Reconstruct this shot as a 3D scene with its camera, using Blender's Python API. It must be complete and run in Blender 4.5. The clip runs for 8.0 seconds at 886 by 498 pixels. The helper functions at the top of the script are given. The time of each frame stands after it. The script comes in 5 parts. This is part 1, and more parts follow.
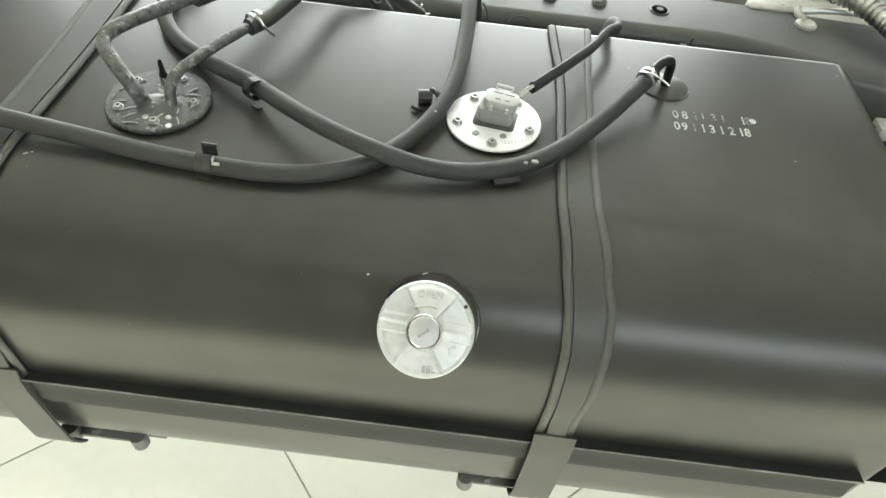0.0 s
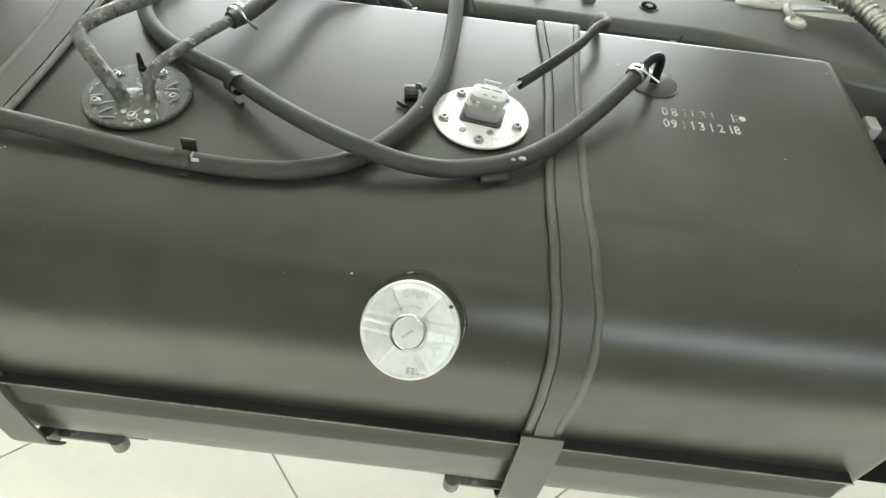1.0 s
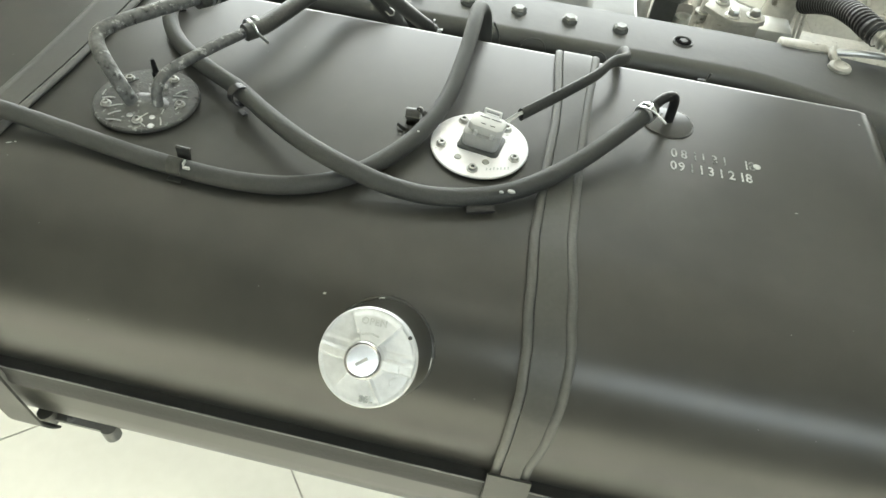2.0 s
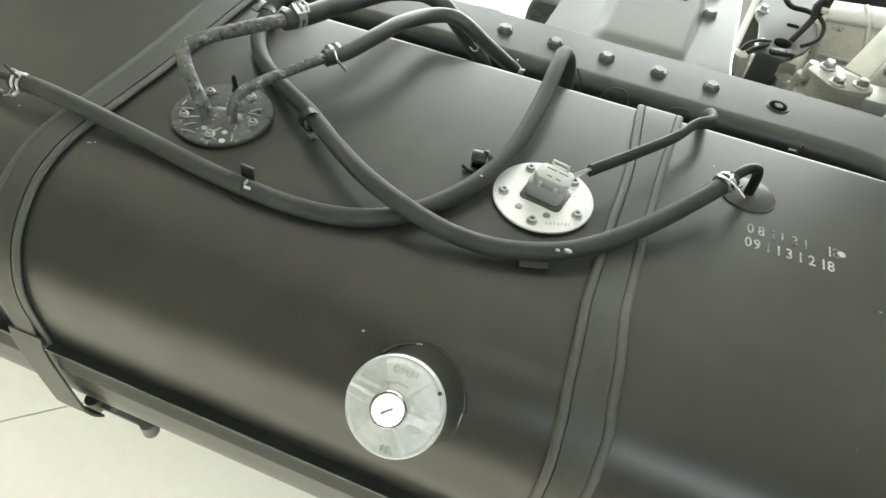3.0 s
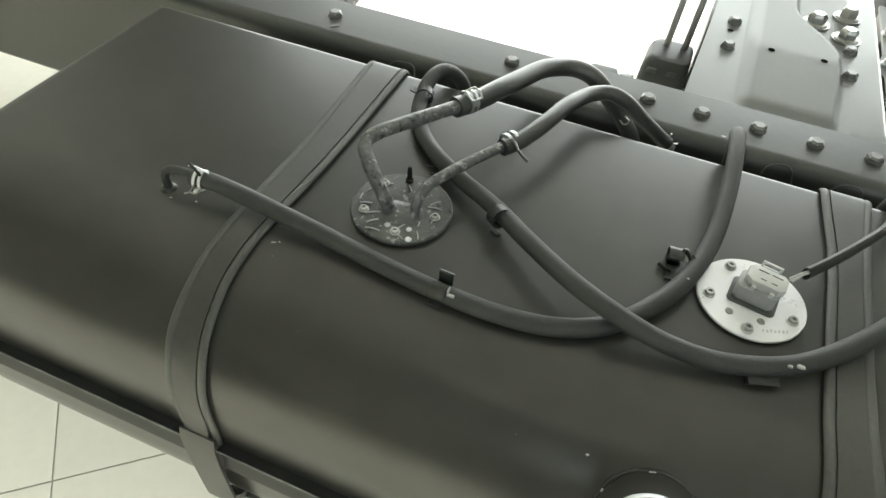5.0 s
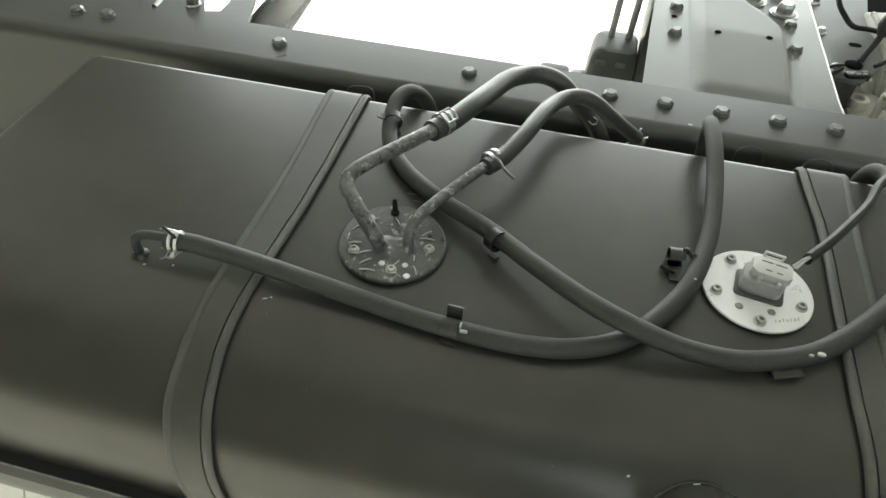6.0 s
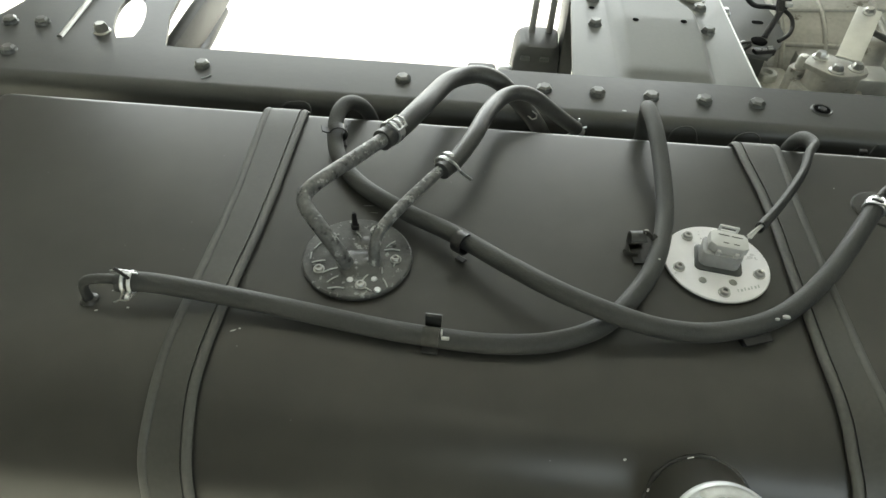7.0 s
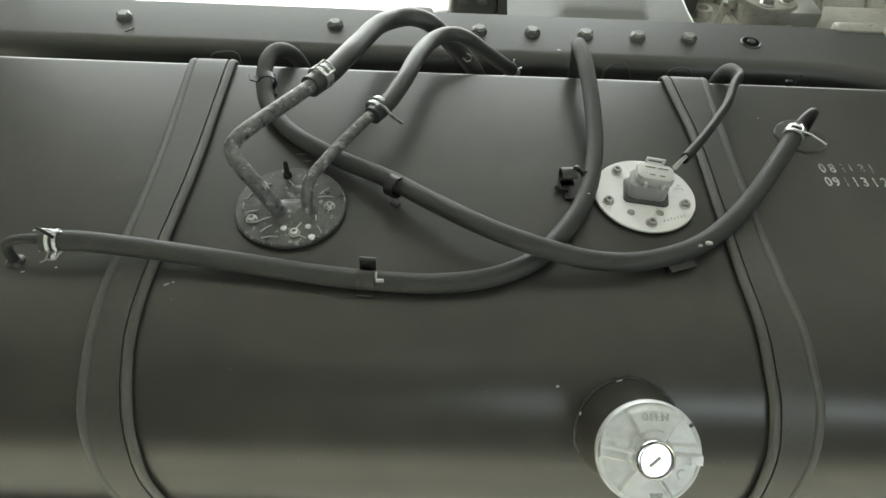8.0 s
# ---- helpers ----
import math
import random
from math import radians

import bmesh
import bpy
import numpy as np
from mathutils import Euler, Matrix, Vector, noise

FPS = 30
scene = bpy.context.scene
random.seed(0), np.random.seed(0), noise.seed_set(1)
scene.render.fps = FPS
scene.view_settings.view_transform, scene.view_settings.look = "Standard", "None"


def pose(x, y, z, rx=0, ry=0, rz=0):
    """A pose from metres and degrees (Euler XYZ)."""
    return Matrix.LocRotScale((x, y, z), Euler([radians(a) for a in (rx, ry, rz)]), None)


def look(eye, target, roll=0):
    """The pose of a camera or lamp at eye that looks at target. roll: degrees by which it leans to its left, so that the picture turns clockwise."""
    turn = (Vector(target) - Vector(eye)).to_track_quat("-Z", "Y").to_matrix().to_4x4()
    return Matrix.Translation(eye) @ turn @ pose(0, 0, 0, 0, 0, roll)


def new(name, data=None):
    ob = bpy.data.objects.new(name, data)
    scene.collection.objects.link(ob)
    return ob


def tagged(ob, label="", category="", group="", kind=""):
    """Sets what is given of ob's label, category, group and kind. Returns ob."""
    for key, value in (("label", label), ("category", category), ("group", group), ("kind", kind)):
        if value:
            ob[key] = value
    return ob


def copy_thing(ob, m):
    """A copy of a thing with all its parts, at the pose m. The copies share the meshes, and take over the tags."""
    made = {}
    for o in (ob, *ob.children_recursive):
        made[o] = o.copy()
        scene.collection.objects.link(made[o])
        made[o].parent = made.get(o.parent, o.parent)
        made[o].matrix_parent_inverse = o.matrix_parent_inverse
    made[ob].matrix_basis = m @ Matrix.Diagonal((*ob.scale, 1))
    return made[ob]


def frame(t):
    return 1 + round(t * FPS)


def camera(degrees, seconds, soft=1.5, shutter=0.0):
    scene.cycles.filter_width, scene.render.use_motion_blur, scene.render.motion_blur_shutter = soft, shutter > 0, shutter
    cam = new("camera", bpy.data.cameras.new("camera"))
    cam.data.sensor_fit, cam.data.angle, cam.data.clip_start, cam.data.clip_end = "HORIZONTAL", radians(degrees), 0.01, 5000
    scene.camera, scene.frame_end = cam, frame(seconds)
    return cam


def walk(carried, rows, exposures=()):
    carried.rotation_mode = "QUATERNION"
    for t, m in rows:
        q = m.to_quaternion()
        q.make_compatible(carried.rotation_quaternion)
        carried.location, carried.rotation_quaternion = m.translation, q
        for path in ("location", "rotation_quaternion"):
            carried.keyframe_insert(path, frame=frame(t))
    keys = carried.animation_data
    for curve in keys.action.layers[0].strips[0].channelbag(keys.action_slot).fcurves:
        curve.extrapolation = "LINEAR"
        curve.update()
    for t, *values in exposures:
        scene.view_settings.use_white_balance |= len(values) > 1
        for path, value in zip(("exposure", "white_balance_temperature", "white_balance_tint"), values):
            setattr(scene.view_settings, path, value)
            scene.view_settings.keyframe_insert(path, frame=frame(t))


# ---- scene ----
cam = camera(67.5, 8.0)
PATH = [
    (0, (0.021, 0.015, 1.321), (0.004, 1.321, -0.193), 6.3),
    (0.5, (0.021, 0.019, 1.318), (0.022, 1.33, -0.192), 6.5),
    (1, (0.024, 0.022, 1.314), (0.038, 1.327, -0.202), 7.4),
    (1.2, (0.028, 0.024, 1.309), (0.049, 1.336, -0.2), 7.8),
    (2.3, (0.086, 0.055, 1.325), (-0.145, 1.351, -0.181), 7.1),
    (2.5, (0.086, 0.063, 1.325), (-0.174, 1.357, -0.178), 7.8),
    (3, (0.084, 0.071, 1.327), (-0.291, 1.356, -0.159), 7.1),
    (3.5, (0.057, 0.074, 1.335), (-0.395, 1.349, -0.138), 8.2),
    (4, (0.016, 0.074, 1.336), (-0.476, 1.338, -0.134), 5.7),
    (4.5, (-0.029, 0.081, 1.344), (-0.489, 1.355, -0.128), 5.0),
    (4.7, (-0.046, 0.078, 1.343), (-0.507, 1.37, -0.112), 5.2),
    (5.8, (-0.103, 0.092, 1.346), (-0.448, 1.422, -0.108), 2.5),
    (6, (-0.113, 0.096, 1.344), (-0.41, 1.445, -0.103), 2.2),
    (6.5, (-0.13, 0.1, 1.343), (-0.317, 1.49, -0.083), 1.6),
    (7, (-0.143, 0.096, 1.34), (-0.227, 1.492, -0.09), 2.2),
    (7.5, (-0.139, 0.095, 1.332), (-0.128, 1.429, -0.158), 3.6),
    (8, (-0.122, 0.088, 1.338), (-0.083, 1.388, -0.182), 3.2),
]
walk(cam, [(t, look(eye, target, roll)) for t, eye, target, roll in PATH],
     [(0.0, 0.68), (1.2, 0.72), (2.5, 0.62), (3.5, 0.26), (4.5, 0.1), (6.5, -0.04), (8.0, -0.07)])

# ---------------------------------------------------------------- light
world = bpy.data.worlds.new("world")
scene.world = world
world.use_nodes = True
wn = world.node_tree
sky = wn.nodes.new("ShaderNodeTexSky")
sky.sky_type = "NISHITA"
sky.sun_disc = False
sky.sun_elevation = radians(50)
sky.sun_rotation = radians(20)
wn.links.new(sky.outputs[0], wn.nodes["Background"].inputs[0])
wn.nodes["Background"].inputs[1].default_value = 0.12


def area(name, m, sx, sy, watts, colour):
    lamp = bpy.data.lights.new(name, "AREA")
    lamp.shape, lamp.size, lamp.size_y = "RECTANGLE", sx, sy
    lamp.energy, lamp.color = watts, colour
    ob = new(name, lamp)
    ob.matrix_world = m
    return ob


DAY = (0.95, 1.0, 0.94)
area("window_light", look((-0.9, 5.45, 1.5), (-0.9, 0.0, 1.2)), 6.0, 2.3, 255, DAY)
area("upper_window_light", look((-0.95, 5.45, 3.3), (-0.95, 0.0, 2.2)), 5.3, 1.3, 78, DAY)
# no such lamps are known; added to brighten the floor before the tank
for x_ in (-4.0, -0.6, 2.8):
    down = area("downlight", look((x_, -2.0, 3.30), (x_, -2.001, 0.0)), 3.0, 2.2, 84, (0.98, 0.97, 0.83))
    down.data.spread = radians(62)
# another unseen lamp, added to whiten the floor beyond the rail
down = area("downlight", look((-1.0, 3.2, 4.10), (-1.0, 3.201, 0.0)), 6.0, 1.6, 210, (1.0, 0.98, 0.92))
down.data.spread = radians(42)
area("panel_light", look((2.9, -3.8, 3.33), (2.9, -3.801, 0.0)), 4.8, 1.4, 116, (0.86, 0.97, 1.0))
# unseen doorway lamp, added for the bright streak on the gusset panel
area("door_light", look((3.15, 5.45, 0.95), (0.5, 0.5, 0.95)), 1.2, 1.3, 26, DAY)

# ---------------------------------------------------------------- materials


def material(name, base, base2, rough=0.5, rough2=None, metal=0.0, grain=60.0, patch=6.0, bump=0.0, bump_scale=120.0,
             spots=None, spot_scale=90.0, spot_amount=0.62, vary=0.0):
    """Two-scale procedural surface: broad patches, fine grain, optional speckles and relief."""
    m = bpy.data.materials.new(name)
    m.use_nodes = True
    nt = m.node_tree
    N, L = nt.nodes, nt.links
    b = N["Principled BSDF"]
    co = N.new("ShaderNodeTexCoord")
    n1 = N.new("ShaderNodeTexNoise")
    n1.inputs["Scale"].default_value, n1.inputs["Detail"].default_value = patch, 4
    n2 = N.new("ShaderNodeTexNoise")
    n2.inputs["Scale"].default_value, n2.inputs["Detail"].default_value = grain, 3
    for n in (n1, n2):
        L.new(co.outputs["Object"], n.inputs["Vector"])
    add = N.new("ShaderNodeMath")
    add.operation = "MULTIPLY_ADD"
    L.new(n2.outputs["Fac"], add.inputs[0])
    add.inputs[1].default_value = 0.45
    sub = N.new("ShaderNodeMath")
    sub.operation = "SUBTRACT"
    L.new(n1.outputs["Fac"], sub.inputs[0])
    sub.inputs[1].default_value = 0.22
    L.new(sub.outputs[0], add.inputs[2])
    ramp = N.new("ShaderNodeValToRGB")
    ramp.color_ramp.elements[0].position, ramp.color_ramp.elements[1].position = 0.3, 0.7
    ramp.color_ramp.elements[0].color, ramp.color_ramp.elements[1].color = (*base, 1), (*base2, 1)
    L.new(add.outputs[0], ramp.inputs[0])
    colour = ramp.outputs[0]
    if spots:
        n3 = N.new("ShaderNodeTexNoise")
        n3.inputs["Scale"].default_value, n3.inputs["Detail"].default_value = spot_scale, 5
        n3.inputs["Roughness"].default_value = 0.65
        L.new(co.outputs["Object"], n3.inputs["Vector"])
        sr = N.new("ShaderNodeValToRGB")
        sr.color_ramp.elements[0].position, sr.color_ramp.elements[1].position = spot_amount, spot_amount + 0.07
        L.new(n3.outputs["Fac"], sr.inputs[0])
        mx = N.new("ShaderNodeMix")
        mx.data_type = "RGBA"
        L.new(sr.outputs[0], mx.inputs["Factor"])
        L.new(colour, mx.inputs["A"])
        mx.inputs["B"].default_value = (*spots, 1)
        colour = mx.outputs["Result"]
    if vary:
        oi = N.new("ShaderNodeObjectInfo")
        hv = N.new("ShaderNodeHueSaturation")
        mr = N.new("ShaderNodeMapRange")
        mr.inputs["To Min"].default_value, mr.inputs["To Max"].default_value = 1 - vary, 1 + vary
        L.new(oi.outputs["Random"], mr.inputs["Value"])
        L.new(mr.outputs[0], hv.inputs["Value"])
        L.new(colour, hv.inputs["Color"])
        colour = hv.outputs[0]
    L.new(colour, b.inputs["Base Color"])
    b.inputs["Metallic"].default_value = metal
    r = N.new("ShaderNodeMapRange")
    r.inputs["From Min"].default_value, r.inputs["From Max"].default_value = 0.3, 0.7
    r.inputs["To Min"].default_value, r.inputs["To Max"].default_value = rough, rough2 if rough2 is not None else rough * 1.25
    L.new(add.outputs[0], r.inputs["Value"])
    L.new(r.outputs[0], b.inputs["Roughness"])
    if bump:
        nb = N.new("ShaderNodeTexNoise")
        nb.inputs["Scale"].default_value, nb.inputs["Detail"].default_value = bump_scale, 4
        L.new(co.outputs["Object"], nb.inputs["Vector"])
        bp = N.new("ShaderNodeBump")
        bp.inputs["Strength"].default_value, bp.inputs["Distance"].default_value = bump, 0.002
        L.new(nb.outputs["Fac"], bp.inputs["Height"])
        L.new(bp.outputs[0], b.inputs["Normal"])
    return m


M_TANK = material("satin black tank paint", (0.040, 0.0395, 0.0350), (0.055, 0.0540, 0.0475), 0.28, 0.31, grain=30, patch=7)
M_TANK.node_tree.nodes["Principled BSDF"].inputs["Specular IOR Level"].default_value = 0.55
M_WELD = material("glossy painted weld", (0.035, 0.036, 0.034), (0.05, 0.051, 0.048), 0.14, 0.22, grain=120, patch=30, bump=0.35, bump_scale=220)
M_RAIL = material("black chassis paint", (0.048, 0.050, 0.047), (0.060, 0.062, 0.058), 0.40, 0.45, grain=260, patch=5, bump=0.08, bump_scale=90)
M_GUSSET = material("grey chassis paint", (0.160, 0.166, 0.160), (0.185, 0.191, 0.184), 0.42, 0.47, grain=260, patch=6, bump=0.05, bump_scale=90)
for gloss, coat in ((M_RAIL, 0.25), (M_GUSSET, 0.1)):
    gloss.node_tree.nodes["Principled BSDF"].inputs["Specular IOR Level"].default_value = 0.6
    gloss.node_tree.nodes["Principled BSDF"].inputs["Coat Weight"].default_value = coat
    gloss.node_tree.nodes["Principled BSDF"].inputs["Coat Roughness"].default_value = 0.3
M_PLATE = material("mounting plate paint", (0.10, 0.104, 0.10), (0.13, 0.134, 0.128), 0.42, 0.48, grain=200, patch=9, bump=0.05, bump_scale=120)
# lighter than the chassis paint, to lift the carrier lips out of shade
M_BRACKET = material("lightened bracket paint", (0.11, 0.112, 0.105), (0.17, 0.172, 0.162), 0.4, 0.5, grain=160, patch=22, bump=0.1, bump_scale=200)
M_PLASTIC = material("dull black plastic", (0.085, 0.087, 0.084), (0.105, 0.107, 0.103), 0.45, 0.55, grain=160, patch=12)
M_STRAP = material("strap paint", (0.060, 0.0605, 0.055), (0.080, 0.0805, 0.073), 0.38, 0.48, grain=300, patch=12, bump=0.05, bump_scale=200)
M_EDGE = material("pale edge", (0.15, 0.155, 0.15), (0.34, 0.345, 0.335), 0.4, 0.55, grain=200, patch=40)
M_TRIM = material("black trim strip", (0.026, 0.027, 0.026), (0.034, 0.035, 0.034), 0.50, 0.56, grain=260, patch=14, bump=0.1, bump_scale=300)
M_TRIM.node_tree.nodes["Principled BSDF"].inputs["Specular IOR Level"].default_value = 0.3
M_RUBBER = material("strap rubber", (0.084, 0.085, 0.079), (0.125, 0.126, 0.117), 0.46, 0.58, grain=260, patch=14, bump=0.1, bump_scale=300)
M_HOSE = material("rubber hose", (0.038, 0.040, 0.038), (0.060, 0.062, 0.059), 0.50, 0.66, grain=420, patch=20, bump=0.18, bump_scale=900)
M_OLDHOSE = material("greyed fuel hose rubber", (0.042, 0.043, 0.040), (0.078, 0.079, 0.074), 0.34, 0.48, grain=320, patch=28, bump=0.2, bump_scale=700)
M_OLDHOSE.node_tree.nodes["Principled BSDF"].inputs["Specular IOR Level"].default_value = 0.7
M_OLDHOSE.node_tree.nodes["Principled BSDF"].inputs["Coat Weight"].default_value = 0.22
M_OLDHOSE.node_tree.nodes["Principled BSDF"].inputs["Coat Roughness"].default_value = 0.35
M_BLACK = material("black plastic", (0.010, 0.010, 0.010), (0.018, 0.018, 0.018), 0.35, 0.5, grain=200, patch=20)
M_CLIP = material("black clip steel", (0.016, 0.016, 0.016), (0.024, 0.024, 0.024), 0.26, 0.36, metal=0.1, grain=200, patch=20)
M_OLDCLIP = material("grey-black clip steel", (0.034, 0.035, 0.032), (0.068, 0.069, 0.063), 0.30, 0.42, metal=0.1, grain=200, patch=60)
M_ZINC = material("zinc plate", (0.91, 0.90, 0.925), (0.955, 0.945, 0.96), 0.26, 0.36, metal=0.25, grain=300, patch=18, bump=0.04, bump_scale=400)
M_STAMPED = material("stamped zinc", (0.48, 0.50, 0.50), (0.70, 0.72, 0.72), 0.4, 0.5, metal=0.6, grain=300, patch=120)
M_CLAMP = material("zinc clamp steel", (0.68, 0.69, 0.69), (0.82, 0.83, 0.84), 0.25, 0.4, metal=0.85, grain=200, patch=40)
M_CAST = material("cast zinc cap", (0.66, 0.68, 0.69), (0.84, 0.86, 0.87), 0.36, 0.52, metal=0.32, grain=240, patch=45, bump=0.25, bump_scale=160)
M_LOCK = material("chromed lock face", (0.74, 0.74, 0.74), (0.82, 0.82, 0.82), 0.13, 0.18, metal=1.0, grain=100, patch=20)
M_FLANGE = material("worn black flange", (0.050, 0.051, 0.048), (0.130, 0.132, 0.125), 0.26, 0.46, grain=110, patch=26, bump=0.3, bump_scale=260,
                    spots=(0.34, 0.35, 0.345), spot_scale=150, spot_amount=0.59)
M_PIPE = material("worn painted pipe", (0.085, 0.087, 0.085), (0.205, 0.209, 0.205), 0.26, 0.44, grain=220, patch=160, bump=0.5, bump_scale=260,
                  spots=(0.42, 0.43, 0.42), spot_scale=120, spot_amount=0.565)
M_STAMP = material("worn stamping paint", (0.34, 0.342, 0.336), (0.70, 0.705, 0.69), 0.5, 0.6, grain=420, patch=95, spots=(0.06, 0.061, 0.057), spot_scale=300, spot_amount=0.56)
M_WORNSTAMP = material("rubbed stamping paint", (0.16, 0.162, 0.158), (0.42, 0.425, 0.41), 0.5, 0.6, grain=420, patch=95, spots=(0.042, 0.043, 0.039), spot_scale=260, spot_amount=0.50)
M_SCREW = material("steel screw", (0.42, 0.42, 0.40), (0.58, 0.58, 0.56), 0.28, 0.4, metal=1.0, grain=200, patch=80)
M_DIRTSCREW = material("dull screw", (0.30, 0.30, 0.28), (0.44, 0.44, 0.40), 0.35, 0.5, metal=0.7, grain=200, patch=80)
M_GREY = material("grey connector plastic", (0.36, 0.365, 0.36), (0.42, 0.425, 0.42), 0.42, 0.5, grain=300, patch=30)
M_LIGHTGREY = material("pale plug plastic", (0.58, 0.585, 0.57), (0.65, 0.655, 0.64), 0.4, 0.5, grain=300, patch=30)
M_BOLT = material("black bolt", (0.16, 0.164, 0.158), (0.26, 0.264, 0.255), 0.28, 0.38, metal=0.5, grain=200, patch=60)
M_ALU = material("cast aluminium", (0.33, 0.325, 0.29), (0.50, 0.49, 0.445), 0.45, 0.6, metal=0.35, grain=160, patch=14, bump=0.12, bump_scale=900,
                 spots=(0.13, 0.12, 0.095), spot_scale=34, spot_amount=0.60)
M_BRIGHT = material("bright plated steel", (0.66, 0.66, 0.62), (0.78, 0.78, 0.74), 0.3, 0.42, metal=0.6, grain=120, patch=20)
M_DARKSTEEL = material("dark steel plate", (0.055, 0.058, 0.055), (0.085, 0.088, 0.083), 0.4, 0.5, grain=120, patch=10)
M_DARKBLUE = material("dark blue-grey paint", (0.020, 0.023, 0.026), (0.032, 0.035, 0.038), 0.5, 0.6, grain=120, patch=8)
# near-black fill; flat discs of it paint the dark inside holes
M_VOID = material("matte near-black", (0.006, 0.006, 0.006), (0.008, 0.008, 0.008), 0.95, 1.0)
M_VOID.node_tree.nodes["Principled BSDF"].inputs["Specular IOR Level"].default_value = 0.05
M_MARK = material("pale stamped ink", (0.40, 0.41, 0.39), (0.62, 0.63, 0.60), 0.5, 0.6, grain=300, patch=90, spots=(0.09, 0.09, 0.086), spot_scale=230, spot_amount=0.64)
M_SCRATCH = material("bare scratch", (0.40, 0.41, 0.40), (0.58, 0.59, 0.57), 0.4, 0.5, metal=0.2, grain=300, patch=90)
M_TILE = material("cream porcelain tile", (0.64, 0.63, 0.55), (0.69, 0.68, 0.60), 0.08, 0.13, grain=40, patch=2.5, vary=0.02)
M_SOFFIT = material("pale soffit board", (0.50, 0.50, 0.475), (0.55, 0.55, 0.525), 0.7, 0.8, grain=60, patch=1.0)
M_GROUT = material("grey grout", (0.30, 0.29, 0.26), (0.38, 0.37, 0.33), 0.8, 0.9, grain=120, patch=8)
M_PALE = material("pale painted wall", (0.74, 0.745, 0.70), (0.80, 0.805, 0.76), 0.7, 0.8, grain=80, patch=1.2, bump=0.1, bump_scale=200)
M_WALL = material("dark painted wall", (0.13, 0.13, 0.125), (0.17, 0.17, 0.165), 0.7, 0.8, grain=80, patch=1.2, bump=0.1, bump_scale=200)
M_CEIL = material("ceiling board", (0.58, 0.58, 0.56), (0.63, 0.63, 0.61), 0.8, 0.9, grain=100, patch=1.0)
M_ALUFRAME = material("window frame", (0.25, 0.26, 0.26), (0.32, 0.33, 0.33), 0.4, 0.5, metal=0.6, grain=80, patch=6)

# ---------------------------------------------------------------- mesh tools


def thing(name, label, category, group="", kind="", at=(0, 0, 0)):
    ob = new(name)
    ob.location = at
    ob.empty_display_size = 0.05
    return tagged(ob, label, category, group, kind)


def part(name, bm, mat, parent, label="", smooth=True, sharp=35):
    """One mesh object under a thing or a part. The mesh is given in world places."""
    bmesh.ops.recalc_face_normals(bm, faces=bm.faces)
    for f in bm.faces:
        f.smooth = smooth
    if smooth:
        lim = radians(sharp)
        for e in bm.edges:
            if len(e.link_faces) == 2 and e.calc_face_angle(0) > lim:
                e.smooth = False
    off = Vector((0, 0, 0))
    p = parent
    while p is not None:
        off += p.location
        p = p.parent
    bmesh.ops.translate(bm, verts=bm.verts, vec=-off)
    me = bpy.data.meshes.new(name)
    bm.to_mesh(me)
    bm.free()
    me.materials.append(mat)
    ob = new(name, me)
    ob.parent = parent
    if label:
        tagged(ob, label)
    return ob


def box(bm, lo, hi, bevel=0.0, seg=2, m=None):
    size = [b - a for a, b in zip(lo, hi)]
    mid = [(a + b) / 2 for a, b in zip(lo, hi)]
    made = bmesh.ops.create_cube(bm, size=1.0, matrix=(m or Matrix()) @ Matrix.Translation(mid) @ Matrix.Diagonal((*size, 1)))
    if bevel:
        edges = list({e for v in made["verts"] for e in v.link_edges})
        bmesh.ops.bevel(bm, geom=edges, offset=bevel, segments=seg, affect="EDGES", profile=0.5)
    return bm


def lathe(bm, prof, m=None, n=32, a0=0.0, a1=360.0):
    """Turns (radius, height) points about z, then applies m."""
    m = m or Matrix()
    full = abs(a1 - a0) >= 359.9
    k = n if full else n + 1
    rings = []
    for r, z in prof:
        if r < 1e-6 and full:
            rings.append([bm.verts.new(m @ Vector((0, 0, z)))])
            continue
        rings.append([bm.verts.new(m @ Vector((r * math.cos(radians(a0 + (a1 - a0) * i / n)), r * math.sin(radians(a0 + (a1 - a0) * i / n)), z))) for i in range(k)])
    for a, b in zip(rings, rings[1:]):
        for i in range(n if full else n):
            j = (i + 1) % k
            if len(a) == 1 and len(b) == 1:
                continue
            if len(a) == 1:
                bm.faces.new((a[0], b[i], b[j]))
            elif len(b) == 1:
                bm.faces.new((a[i], a[j], b[0]))
            else:
                bm.faces.new((a[i], a[j], b[j], b[i]))
    return bm


def smooth_path(pts, step=0.004):
    """Catmull-Rom through the points, evenly sampled."""
    P = [Vector(p) for p in pts]
    P = [2 * P[0] - P[1]] + P + [2 * P[-1] - P[-2]]
    out = []
    for a, b, c, d in zip(P, P[1:], P[2:], P[3:]):
        n = max(2, int((c - b).length / step))
        for i in range(n):
            t = i / n
            out.append(0.5 * ((2 * b) + (c - a) * t + (2 * a - 5 * b + 4 * c - d) * t * t + (3 * b - a - 3 * c + d) * t ** 3))
    out.append(P[-2])
    return out


